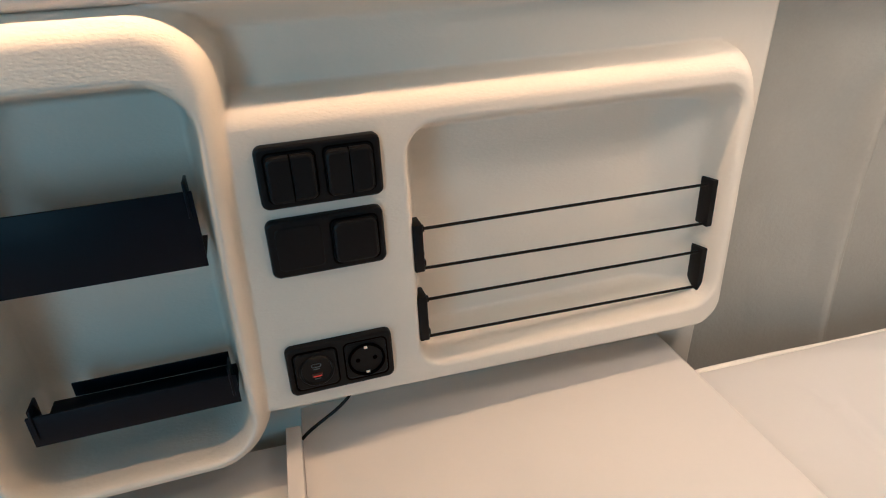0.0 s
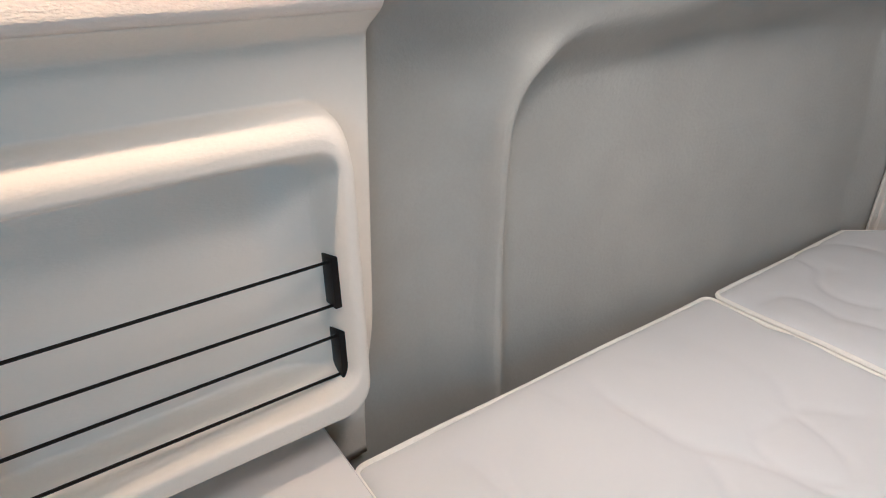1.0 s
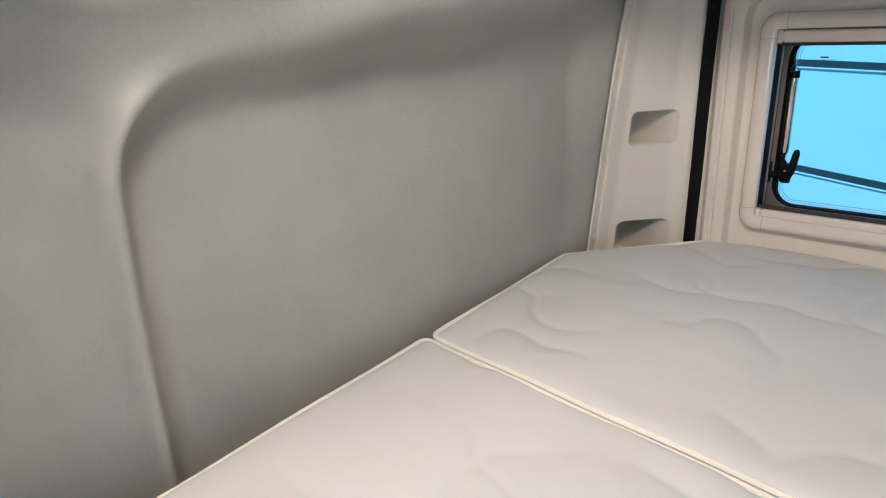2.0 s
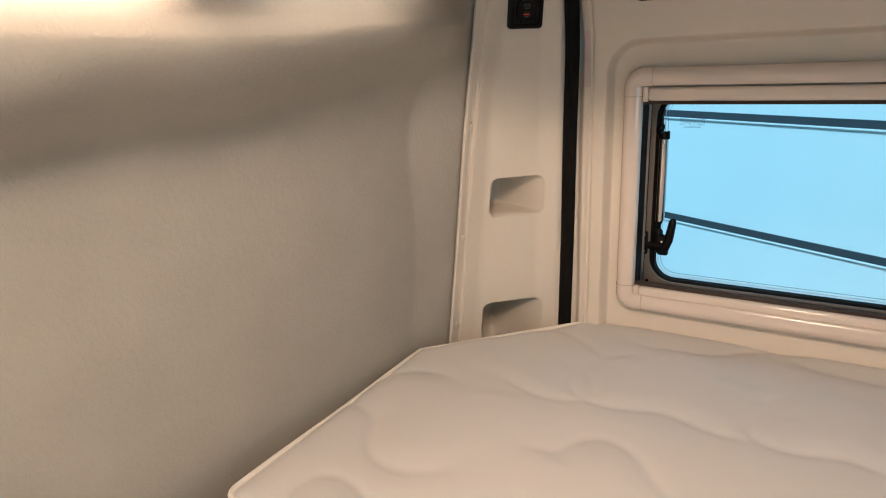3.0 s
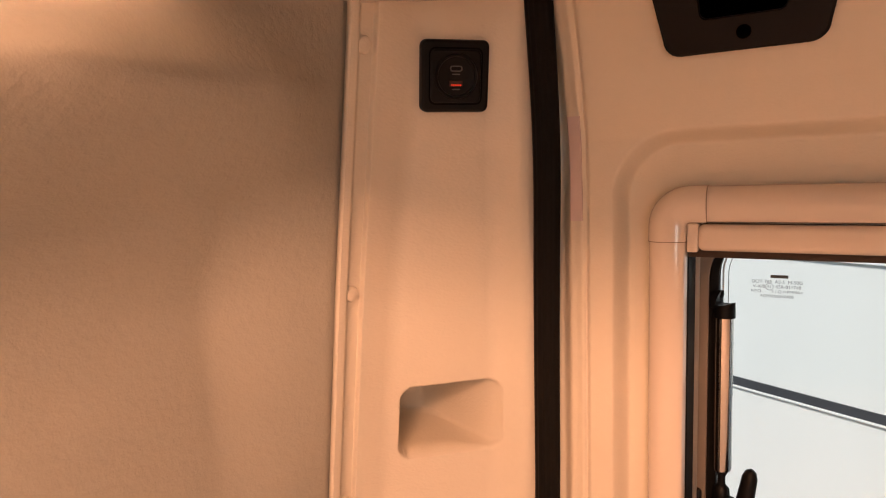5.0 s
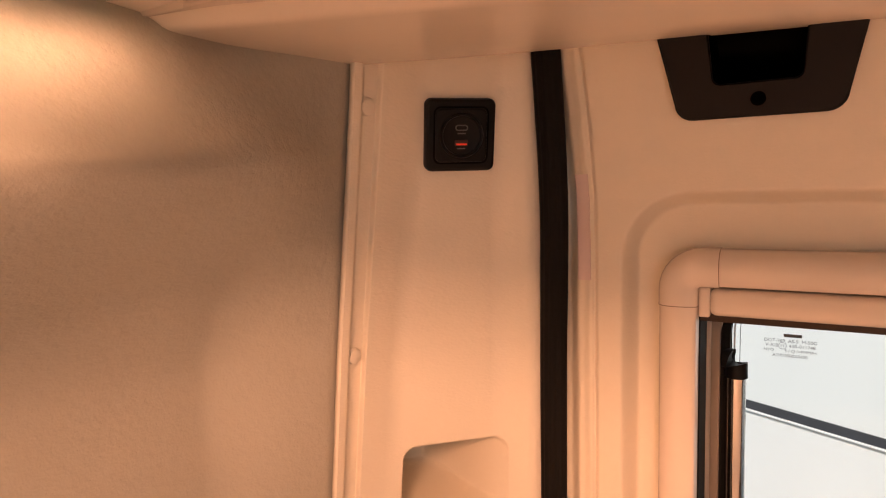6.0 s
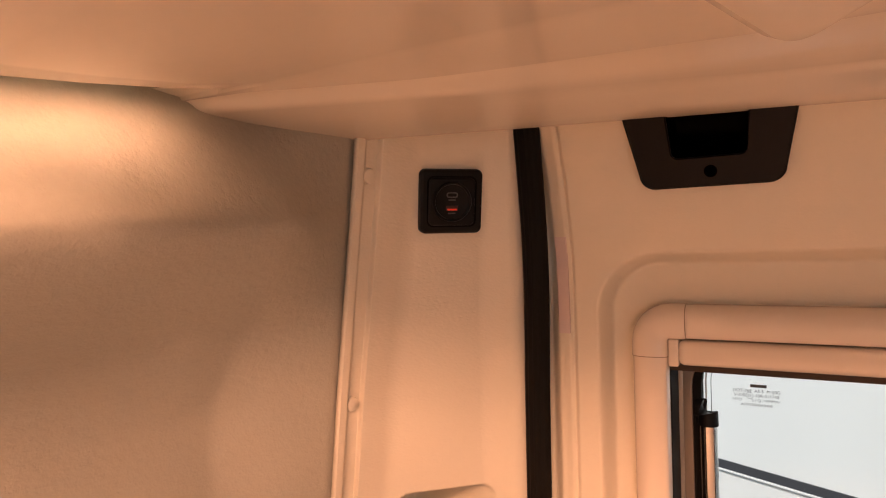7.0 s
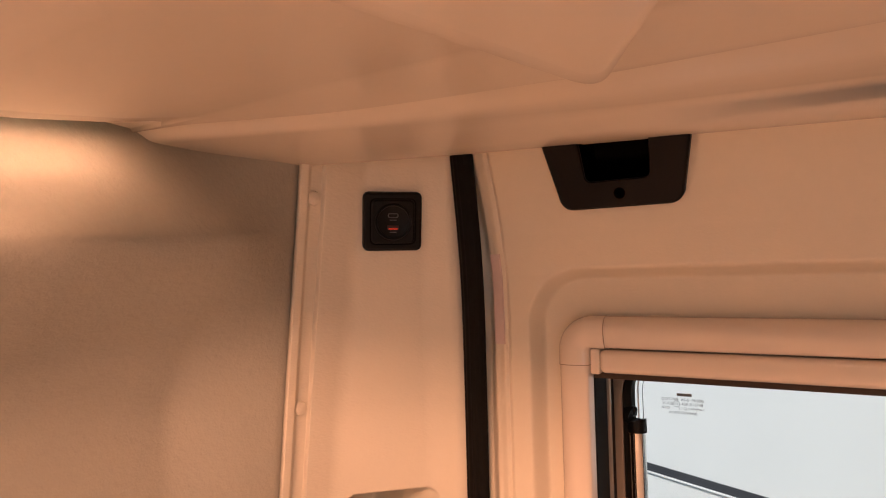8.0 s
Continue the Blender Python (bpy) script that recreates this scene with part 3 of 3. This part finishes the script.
def pillar_at(s, z):
    a, b = pillar_xy(np.array([s]), np.array([z]))
    c, d = pillar_xy(np.array([s + 0.04]), np.array([z]))
    e, f = pillar_xy(np.array([s]), np.array([z + 0.04]))
    o = Vector((a[0], b[0], z))
    ex = (Vector((c[0], d[0], z)) - o).normalized()
    n = ex.cross(Vector((e[0], f[0], z + 0.04)) - o).normalized()
    m = Matrix((ex, n.cross(ex), n)).transposed().to_4x4()
    m.translation = o
    return m


for z in (1.508, 1.298, 1.089, 0.915):
    cap = part("screw_cap", move(lathe([(0.0074, -0.004), (0.0073, 0.0012), (0.0064, 0.0032), (0.0040, 0.0042), (0, 0.0044)], 24), Matrix()), CREAM)
    cap.matrix_world = pillar_at(0.118, z) @ Matrix.Translation((0, 0, -0.0065))
    tagged(cap, "small cream screw cap on the pillar trim", "screw cap", "screw caps on the pillar")
usb = empty("usb_socket", pillar_at(0.575, 1.489))
part("frame", plate(0.061, 0.061, 0.009, 0.006, 0.003), BLACK, usb)
usb_pair(usb, 0, 0)
tagged(usb, "black square charging socket with an orange port", "socket")

# ---- door seal ----
sz = np.linspace(0.70, 1.60, 40)
seal_x = lerp(sz, ZS, [1.897, 1.897, 1.896, 1.885, 1.853, 1.840])
seal_y = lerp(sz, [0.70, 0.91, 1.15, 1.30, 1.40, 1.45, 1.60], [-0.072, -0.073, -0.078, -0.082, -0.090, -0.0925, -0.0920])
for _ in range(3):
    seal_x[1:-1], seal_y[1:-1] = (seal_x[:-2] + seal_x[1:-1] + seal_x[2:]) / 3, (seal_y[:-2] + seal_y[1:-1] + seal_y[2:]) / 3
seal = part("door_seal", stack([[(x + r * math.cos(a) * (0.6 + 0.035 * math.cos(14 * a)), y + 0.0128 * math.sin(a), z) for a in [2 * math.pi * k / 84 for k in range(84)]] for x, y, z, r in zip(seal_x, seal_y, sz, [0.014] * 40)]), RUBBER)
tagged(seal, "black ribbed rubber seal along the rear door", "trim", kind="structure")

# ---- rear door with its window opening ----
W0, W1, B0, B1 = -0.72, -0.195, 0.962, 1.372


def door_x(y, z):
    x = lerp(z, [0.0, 1.38, 1.43, 1.47, 1.51, 1.55, 1.62], [1.888, 1.888, 1.885, 1.876, 1.864, 1.848, 1.822])
    x = x + 0.022 * smoothstep(-0.004, 0.008, -rrect(y, z, -0.90, -0.147, 0.60, 1.432, 0.055))
    return x + 0.012 * smoothstep(-0.106, -0.092, y) + 0.0042 * np.exp(-((y + 0.1195) / 0.0022) ** 2) + 0.003 * smoothstep(-0.1195, -0.108, y)


ys = np.concatenate([np.linspace(-1.72, -0.92, 12)[:-1], np.linspace(-0.92, W0, 30)[:-1], np.linspace(W0, W1, 60)[:-1], np.linspace(W1, -0.050, 120)])
zs = np.concatenate([np.linspace(0.0, 0.80, 6)[:-1], np.linspace(0.80, B0, 40)[:-1], np.linspace(B0, B1, 40)[:-1], np.linspace(B1, 1.62, 140)])
Yd, Zd = np.meshgrid(ys, zs)
cy, cz = (Yd[:-1, :-1] + Yd[1:, 1:]) / 2, (Zd[:-1, :-1] + Zd[1:, 1:]) / 2
hole = (cy > W0) & (cy < W1) & (cz > B0) & (cz < B1) | (cy > -0.292) & (cy < -0.203) & (cz > 1.508) & (cz < 1.575)
door = sheet("door_1", np.stack([door_x(Yd, Zd), Yd, Zd], -1), DOORPL, keep=~hole, thick=0.03, flip=True)
tagged(door, "cream plastic-lined rear door with a raised window surround", "door", kind="structure")

# ---- window ----
win = empty("window_1", (1.90, -0.455, 1.165))
tagged(win, "hinged acrylic camper window in a glossy cream frame", "window", kind="structure")
FX = Matrix.Translation((0, 0, 0)) @ Matrix(((0, 0, -1, 0), (-1, 0, 0, 0), (0, 1, 0, 0), (0, 0, 0, 1)))  # plate z towards the room, x to -y
part("window_frame", move(bulge_ring(0.560, 0.434, 0.034, 0.498, 0.374, 0.003, 0.024), FX @ pose(0, 0.0055, -0.006)), FRAME, win)
for sx1 in (-1, 1):
    for sy1 in (-1, 1):
        bm = bulge_ring(0.5614, 0.4354, 0.0347, 0.4966, 0.3726, 0.003, 0.0248)
        for n, c in (((sx1, 0, 0), (sx1 * 0.232, 0, 0)), ((0, sy1, 0), (0, sy1 * 0.170, 0))):
            bmesh.ops.bisect_plane(bm, geom=bm.verts[:] + bm.edges[:] + bm.faces[:], plane_co=c, plane_no=n, clear_inner=True)
        corner = part("corner_piece", move(bm, FX @ pose(0, 0.0055, -0.006)), FRAME, win)
        for ax, c in ((0, 0.232), (1, 0.170)):
            bm = bulge_ring(0.5618, 0.4358, 0.0349, 0.4962, 0.3722, 0.003, 0.0251)
            u, sg = ((1, 0, 0), sx1) if ax == 0 else ((0, 1, 0), sy1)
            v, sv = ((0, 1, 0), sy1) if ax == 0 else ((1, 0, 0), sx1)
            for n, co in ((Vector(u) * sg, Vector(u) * sg * (c - 0.0007)), (Vector(u) * -sg, Vector(u) * sg * c), (Vector(v) * sv, Vector(v) * sv * 0.1)):
                bmesh.ops.bisect_plane(bm, geom=bm.verts[:] + bm.edges[:] + bm.faces[:], plane_co=co, plane_no=n, clear_inner=True)
            part("seam", move(bm, FX @ pose(0, 0.0055, -0.006)), JOINT, corner, "thin dark joint line")
for nm, h0, hgt, lb in (("top_rail", 0.1785, 0.0115, "glossy cream blind cassette"), ("bottom_rail", -0.1765, 0.0095, "glossy cream blind rail")):
    rail = part(nm, move(block(-0.240, 0.240, -hgt, hgt, 0, 0.022, 0.0060, 5), FX @ pose(0, h0, -0.013)), FRAME, win, lb)
    for k in (-1, 1):
        part("end_cap", move(block(k * 0.2435 - 0.0045, k * 0.2435 + 0.0045, -hgt - 0.001, hgt + 0.001, 0, 0.0235, 0.0018, 3), FX @ pose(0, h0, -0.0135)), FRAME, rail)
for h0 in (0.1640, -0.1645):
    part("brush_strip", move(block(-0.2480, 0.2480, -0.0030, 0.0030, 0, 0.014, 0.0008), FX @ pose(0, h0, -0.014)), BRUSH, win, "dark brown brush strip along the rail")
part("corner_web", move(ring_plate(0.4975, 0.3765, 0.003, 0.4790, 0.3560, 0.046, 0.003, 0.0008, 10), FX @ pose(0, 0.001, -0.070)), WEB, win, "taupe plate behind the rounded pane corners")
for sx1 in (-1, 1):
    for sy1 in (-1, 1):
        part("screw_hole", move(lathe([(0.0030, 0), (0.0030, 0.0006), (0, 0.0006)], 12), FX @ pose(sx1 * 0.2415, sy1 * 0.180 + 0.001, -0.0668)), HOLE, win)
part("reveal", move(ring_plate(0.53, 0.40, 0.004, 0.496, 0.376, 0.002, 0.075, 0.001), FX @ pose(0, 0.003, -0.078)), RUBBER, win, "black window reveal")
part("metal_edge", move(ring_plate(0.502, 0.384, 0.004, 0.489, 0.369, 0.004, 0.003, 0.001), FX @ pose(0, 0.003, -0.045)), ALU, win, "thin aluminium edge")
part("rubber_surround", move(ring_plate(0.528, 0.398, 0.035, 0.464, 0.346, 0.036, 0.022, 0.006, 8), FX @ pose(0, -0.002, -0.094)), RUBBER, win, "black rubber window surround")
# two coloured rings paint the double glazing's edge reflection
part("pane_reflection", move(ring_plate(0.4625, 0.3445, 0.035, 0.4595, 0.3415, 0.034, 0.001, 0.0003, 8), FX @ pose(0, -0.002, -0.101)), GREYEDGE, win, "pale ring painting the reflection at the pane's edge")
part("pane_reflection", move(ring_plate(0.4520, 0.3340, 0.031, 0.4507, 0.3327, 0.030, 0.001, 0.0003, 8), FX @ pose(0, -0.002, -0.102)), GREYPR, win, "thin dark ring painting the reflection at the pane's edge")
pane = part("pane", move(plate(0.52, 0.39, 0.004, 0.03, 0.001), FX @ pose(0, 0, -0.108)), GLASS, win, "clear acrylic pane")
pane.visible_shadow = False

# ---- header over the doors, locker soffit ----
hs = np.concatenate([np.linspace(-1.72, -0.6, 10)[:-1], np.linspace(-0.6, 0.09, 70)])
prof = [(-0.030, 1.5470), (-0.009, 1.5456), (-0.004, 1.5429), (-0.0015, 1.5412), (0.0005, 1.5393), (0.003, 1.5380), (0.007, 1.5372), (0.012, 1.537), (0.04, 1.537), (0.30, 1.537)]
rise = 0.004
lip = lerp(-hs, [-0.09, -0.03, 0.045, 0.125, 0.20, 0.26, 0.30, 0.44, 1.80], [1.574, 1.588, 1.614, 1.640, 1.655, 1.665, 1.674, 1.682, 1.69])
for _ in range(3):
    lip[1:-1] = (lip[:-2] + lip[1:-1] + lip[2:]) / 3
wide = lerp(-hs, [0.10, 0.45, 1.80], [1.0, 3.6, 3.6])
P = np.array([0, 0, rise]) + np.array([[(x0 + dx * (w if abs(dx) < 0.014 else 1 + 0.3 * (w - 1)), y, z) for dx, z in prof[:-1]] + [(1.735, y, 1.535 + 0.02 * y), (1.856, y, 1.556 + 0.042 * y)] for y, x0, w in zip(hs, lip, wide)])
header = sheet("trim_header", P, SATIN, flip=True)
tagged(header, "satin cream header panel above the rear doors", "trim", kind="structure")
sx = np.concatenate([[-0.9, -0.3, 0.2, 0.48, 0.50, 0.7, 0.9, 1.15], np.linspace(1.175, 1.52, 8), [1.54, 1.55, 1.56, 1.565, 1.57, 1.575, 1.58, 1.59, 1.645, 1.71]])


def soffit_z(x):
    return 1.5490 - 0.112 * np.clip(1.575 - x, 0, 0.40)


def soffit_edge(x):
    return wall_y(x, 1.47) - 0.018 + 0.036 * smoothstep(1.552, 1.588, x)


rows = np.concatenate([np.linspace(-0.80, -0.03, 24), [0.0, 0.001, 0.12]])
Xs, Ys = np.meshgrid(sx, rows)
channel = np.where((sx > 0.49) & (sx < 1.572), 1.0, 0.0)
Zs = soffit_z(Xs)
for k in (-3, -2):
    Ys[k] = soffit_edge(sx) + (0.001 if k == -2 else 0.0)
# the underside droops a little towards its edge
Zs = Zs - 0.0105 * smoothstep(1.15, 1.35, Xs) * smoothstep(-0.16, 0.0, Ys) * np.clip((1.590 - Xs) / 0.085, 0, 1)
for k in (-2, -1):
    Zs[k] = Zs[k] + 0.020 * channel
deep = ~((Xs[:-1, 1:] < 1.38) & (Ys[:-1, 1:] < -0.035))
soffit = sheet("ceiling_soffit", np.stack([Xs, Ys, Zs], -1), SATIN, keep=deep, thick=0.004, flip=True)
tagged(soffit, "satin cream underside of the overhead locker", "ceiling", kind="structure")

# ---- room shell ----
for n, b, m, l in (("floor", block(-2.2, 1.92, -1.80, 0.25, -0.05, 0.0), FLOORMAT, "grey vinyl van floor"),
                   ("wall_opposite", block(-2.2, 2.0, -1.85, -1.76, 0.0, 2.0), LINING, "pale lined opposite side wall"),
                   ("wall_front", block(-2.25, -2.15, -1.80, 0.25, 0.0, 2.0), LINING, "pale lined front bulkhead"),
                   ("wall_side_front", block(-2.2, -0.70, 0.10, 0.16, 0.0, 2.0), LINING, "pale lined side wall further forward"),
                   ("wall_side_upper", block(-0.70, 2.0, 0.13, 0.19, 1.56, 2.0), LINING, "pale lined upper side wall"),
                   ("wall_side_lower", block(-0.75, 0.53, 0.225, 0.25, 0.0, 1.56), LINING, "pale lined wall behind the panel"),
                   ("wall_rear_upper", block(1.88, 1.95, -1.80, 0.25, 1.56, 2.0), LINING, "pale lined rear header"),
                   ("ceiling", block(-2.2, 2.0, -1.85, 0.25, 1.96, 2.02), LINING, "pale lined van ceiling")):
    tagged(part(n, b, m), l, n.split("_")[0], kind="structure")

# ---- outside ----
ground = part("ground", block(-150, 150, -150, 150, -0.75, -0.70), ASPHALT)
tagged(ground, "grey asphalt yard reaching the horizon", "ground", kind="structure")
hall = empty("hall_wall", Matrix.Translation((3.718, 0.0, -0.70)) @ pose(0, 0, 0, 0, 0, 180 + 63))
part("cladding", block(-9, 9, 0.0, 0.3, 0, 6.5), HALL, hall)
for z in (-0.276, 0.189, 0.654, 1.122, 1.588, 2.05, 2.52, 2.98):
    part("joint_strip", block(-9, 9, -0.006, -0.001, z + 0.706, z + 0.735, 0.0), SEAM, hall, "dark horizontal joint strip")
    part("drip_rail", block(-9, 9, -0.010, -0.001, z + 0.698, z + 0.7050, 0.0015), HALL, hall, "white folded edge under the joint")
tagged(hall, "white sheet-clad wall with dark horizontal joints", "building")


# ---- window fittings ----
stay = empty("window_stay", (1.975, -0.228, 1.18))


def at(o, bm):
    return move(bm, Matrix.Translation(-o.matrix_world.translation))


part("tube", at(stay, along((1.975, -0.2285, 1.262), (1.975, -0.2290, 1.100), lathe([(0.0090, 0), (0.0090, 0.155), (0.0082, 0.157), (0, 0.157)], 20))), CHROME, stay, "polished steel tube")
part("top_joint", at(stay, tube([(1.980, -0.198, 1.276), (1.979, -0.212, 1.276), (1.977, -0.224, 1.2755), (1.975, -0.2290, 1.271), (1.975, -0.2290, 1.259)], 0.0100, 14)), BLACK, stay, "black plastic elbow")
part("rod_end", at(stay, along((1.975, -0.2290, 1.108), (1.975, -0.2290, 1.07), lathe([(0.0060, 0), (0.0064, 0.004), (0.0038, 0.009), (0.0038, 0.018), (0.0075, 0.022), (0.0085, 0.032), (0.005, 0.038), (0, 0.038)], 14))), BLACK, stay)
tagged(stay, "polished steel window stay with black plastic joints", "window stay")

latch = empty("window_latch", (1.975, -0.215, 1.055))
part("bracket", at(latch, block(1.962, 1.978, -0.212, -0.200, 1.040, 1.085, 0.003)), BLACK, latch)
part("arm", at(latch, tube([(1.972, -0.203, 1.058), (1.971, -0.218, 1.057), (1.970, -0.232, 1.058), (1.969, -0.243, 1.064)], 0.0085, 12)), BLACK, latch)
part("lever", at(latch, tube([(1.968, -0.231, 1.046), (1.967, -0.243, 1.055), (1.966, -0.2495, 1.072), (1.966, -0.2525, 1.090), (1.966, -0.2550, 1.106), (1.966, -0.2560, 1.112), (1.966, -0.2564, 1.1145)], [0.0070, 0.0088, 0.0084, 0.0076, 0.0070, 0.0050, 0.0015], 12)), BLACK, latch, "black upturned lever")
part("hub", at(latch, along((1.974, -0.236, 1.068), (1.962, -0.236, 1.068), lathe([(0.012, 0), (0.012, 0.006), (0.010, 0.009), (0.004, 0.010), (0, 0.010)], 20))), BLACK, latch)
part("foot", at(latch, block(1.961, 1.973, -0.250, -0.230, 1.041, 1.056, 0.004)), BLACK, latch)
for dy, dz in ((-0.206, 1.046), (-0.206, 1.079), (-0.238, 1.068)):
    part("screw", at(latch, along((1.9622, dy, dz), (1.95, dy, dz), lathe([(0.0022, 0), (0.0020, 0.0012), (0, 0.0014)], 10))), ALU, latch, "small steel screw")
tagged(latch, "black plastic window latch with an upturned lever", "latch")


def letters(name, body, size, parent, m, mat):
    cu = bpy.data.curves.new("text", "FONT")
    cu.body, cu.size, cu.align_x = body, size, "CENTER"
    tmp = new("text", cu)
    bpy.context.view_layer.update()
    me = bpy.data.meshes.new_from_object(tmp.evaluated_get(bpy.context.evaluated_depsgraph_get()))
    bpy.data.objects.remove(tmp)
    me.transform(m)
    return obj(name, me, mat, parent, smooth=False)


mark = empty("pane_marking", (1.9975, -0.272, 1.288))
for k, (body, size) in enumerate((("DOT-769  AS-5  M-50G", 0.0044), ("V-X/B       43R-011748", 0.0044), ("NYO        S / Q />PMMA<", 0.0040), ("AOP70500X0400", 0.0040))):
    letters("print_line", body, size, mark, FX @ pose(0, 0.0028 - 0.0046 * k, 0), GREYPR)
part("print_bar", move(plate(0.0150, 0.0030, 0.0002, 0.0003, 0.00005), FX @ pose(0.002, 0.0095, 0)), GREYPR, mark)
part("print_ring", move(ring_plate(0.0068, 0.0068, 0.0033, 0.0060, 0.0060, 0.0029, 0.0002, 0.00005), FX @ pose(-0.0062, -0.0005, 0)), GREYPR, mark)
letters("print_sign", "E1", 0.0036, mark, FX @ pose(-0.0062, -0.0018, 0), GREYPR)
tagged(mark, "small grey approval marking printed on the pane", "marking")

# ---- handle housing on the door ----
hlean = -19.0
house = empty("door_handle_housing", Matrix.Translation((1.8575, -0.2500, 1.512)) @ pose(0, 0, 0, 0, hlean, 0))


def trapezoid(w_top, w_bot, z0, z1, r, n=6):
    pts = []
    for cy, cz, a0, a1 in ((w_bot / 2, z0, -90, 0), (w_top / 2, z1, 0, 90), (-w_top / 2, z1, 90, 180), (-w_bot / 2, z0, 180, 270)):
        sy, szz = (1 if cy > 0 else -1), (1 if cz == z1 else -1)
        for i in range(n + 1):
            a = radians(a0 + (a1 - a0) * i / n)
            pts.append((cy - sy * r + r * math.cos(a), cz - szz * r + r * math.sin(a)))
    return pts


o1, o2 = trapezoid(0.142, 0.114, -0.022, 0.075, 0.013), trapezoid(0.138, 0.110, -0.020, 0.073, 0.012)
i1 = trapezoid(0.068, 0.060, 0.003, 0.060, 0.006)
i2 = trapezoid(0.0645, 0.0585, 0.0038, 0.0592, 0.0055)
bm = stack([[(0.004, y, z) for y, z in o1], [(-0.004, y, z) for y, z in o1], [(-0.006, y, z) for y, z in o2],
            [(-0.006, y, z) for y, z in i1], [(-0.0045, y, z) for y, z in i2], [(-0.0030, y, z) for y, z in i2]], False, False)
part("cover", bm, BLACK, house, angle=12)
# recess walls coloured near black to hold its shade
part("latch_cavity", stack([[(-0.0030, y, z) for y, z in i2], [(0.040, y, z) for y, z in i2]], False, True), HOLE, house, "black recess of the housing, its shade put into the colour")
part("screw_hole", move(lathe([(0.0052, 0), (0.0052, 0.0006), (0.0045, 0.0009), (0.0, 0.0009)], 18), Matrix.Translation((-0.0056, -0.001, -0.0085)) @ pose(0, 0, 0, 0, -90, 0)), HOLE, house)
tagged(house, "black plastic latch housing on the rear door", "housing")

# ---- pale strip on the door edge ----
fz = np.linspace(1.3575, 1.452, 12)
bm = stack([[(float(door_x(np.array(y), np.array(z))) - d, y, float(z)) for y, d in ((-0.1168, -0.001), (-0.1164, 0.0022), (-0.1050, 0.0022), (-0.1020, -0.002))] for z in fz])
strip = part("foam_strip", bm, PINK)
tagged(strip, "pale pink foam strip stuck to the door edge", "strip")

# ---- rounded cover under the soffit ----
tip = Vector((1.592, -0.3135))
left, right = Vector((1.30, -0.230)), Vector((1.40, -0.415))


def pod_ring(grow_l, grow_r, r, z):
    """Outline of the cover: two long sides meeting in a rounded tip."""
    dl, dr = (left - tip).normalized(), (right - tip).normalized()
    nl, nr = Vector((-dl.y, dl.x)), Vector((dr.y, -dr.x))
    nl = nl if nl.y > 0 else -nl
    nr = nr if nr.y < 0 else -nr
    a, b = tip + nl * grow_l, tip + nr * grow_r
    # where the two shifted sides cross
    det = dl.x * -dr.y + dr.x * dl.y
    w = b - a
    k = (w.x * -dr.y + dr.x * w.y) / det
    t = a + dl * k
    pts = []
    for i in range(11):
        u = i / 10
        p = (t + dl * r) * (1 - u) ** 2 + t * 2 * u * (1 - u) + (t + dr * r) * u ** 2
        pts.append((p.x, p.y, z))
    far_r, far_l = t + dr * 0.20, t + dl * 0.22
    pts += [(far_r.x, far_r.y, z), (far_l.x, far_l.y, z)]
    return pts


pod = empty("ceiling_cover", (1.50, -0.33, 1.520))
off = Matrix.Translation((-1.50, 0.33, -1.520))
part("rim", move(stack([pod_ring(0.030, 0.004, 0.03, 1.5524), pod_ring(0.022, 0.003, 0.03, 1.540), pod_ring(0.008, 0.002, 0.028, 1.527), pod_ring(0.0, 0.0, 0.026, 1.5215)], True, False), off), SATIN, pod)
part("face", move(stack([pod_ring(0.0, 0.0, 0.026, 1.5215), pod_ring(-0.006, -0.002, 0.024, 1.5203), pod_ring(-0.012, -0.004, 0.022, 1.520)], False, True), off), SATIN, pod)
tagged(pod, "satin cream cover with a rounded corner under the soffit", "cover")

# ---- lit diffuser of the strip ----
led = part("led_strip", move(block(-0.178, 0.178, -0.0015, 0.0015, 0, 0.0015, 0.0004), Matrix.Translation((1.372, 0.006, 1.5286)) @ pose(0, 0, 0, 0, -5.6, 0)), LEDGLOW)
tagged(led, "thin lit warm strip where the soffit meets the wall", "light strip")
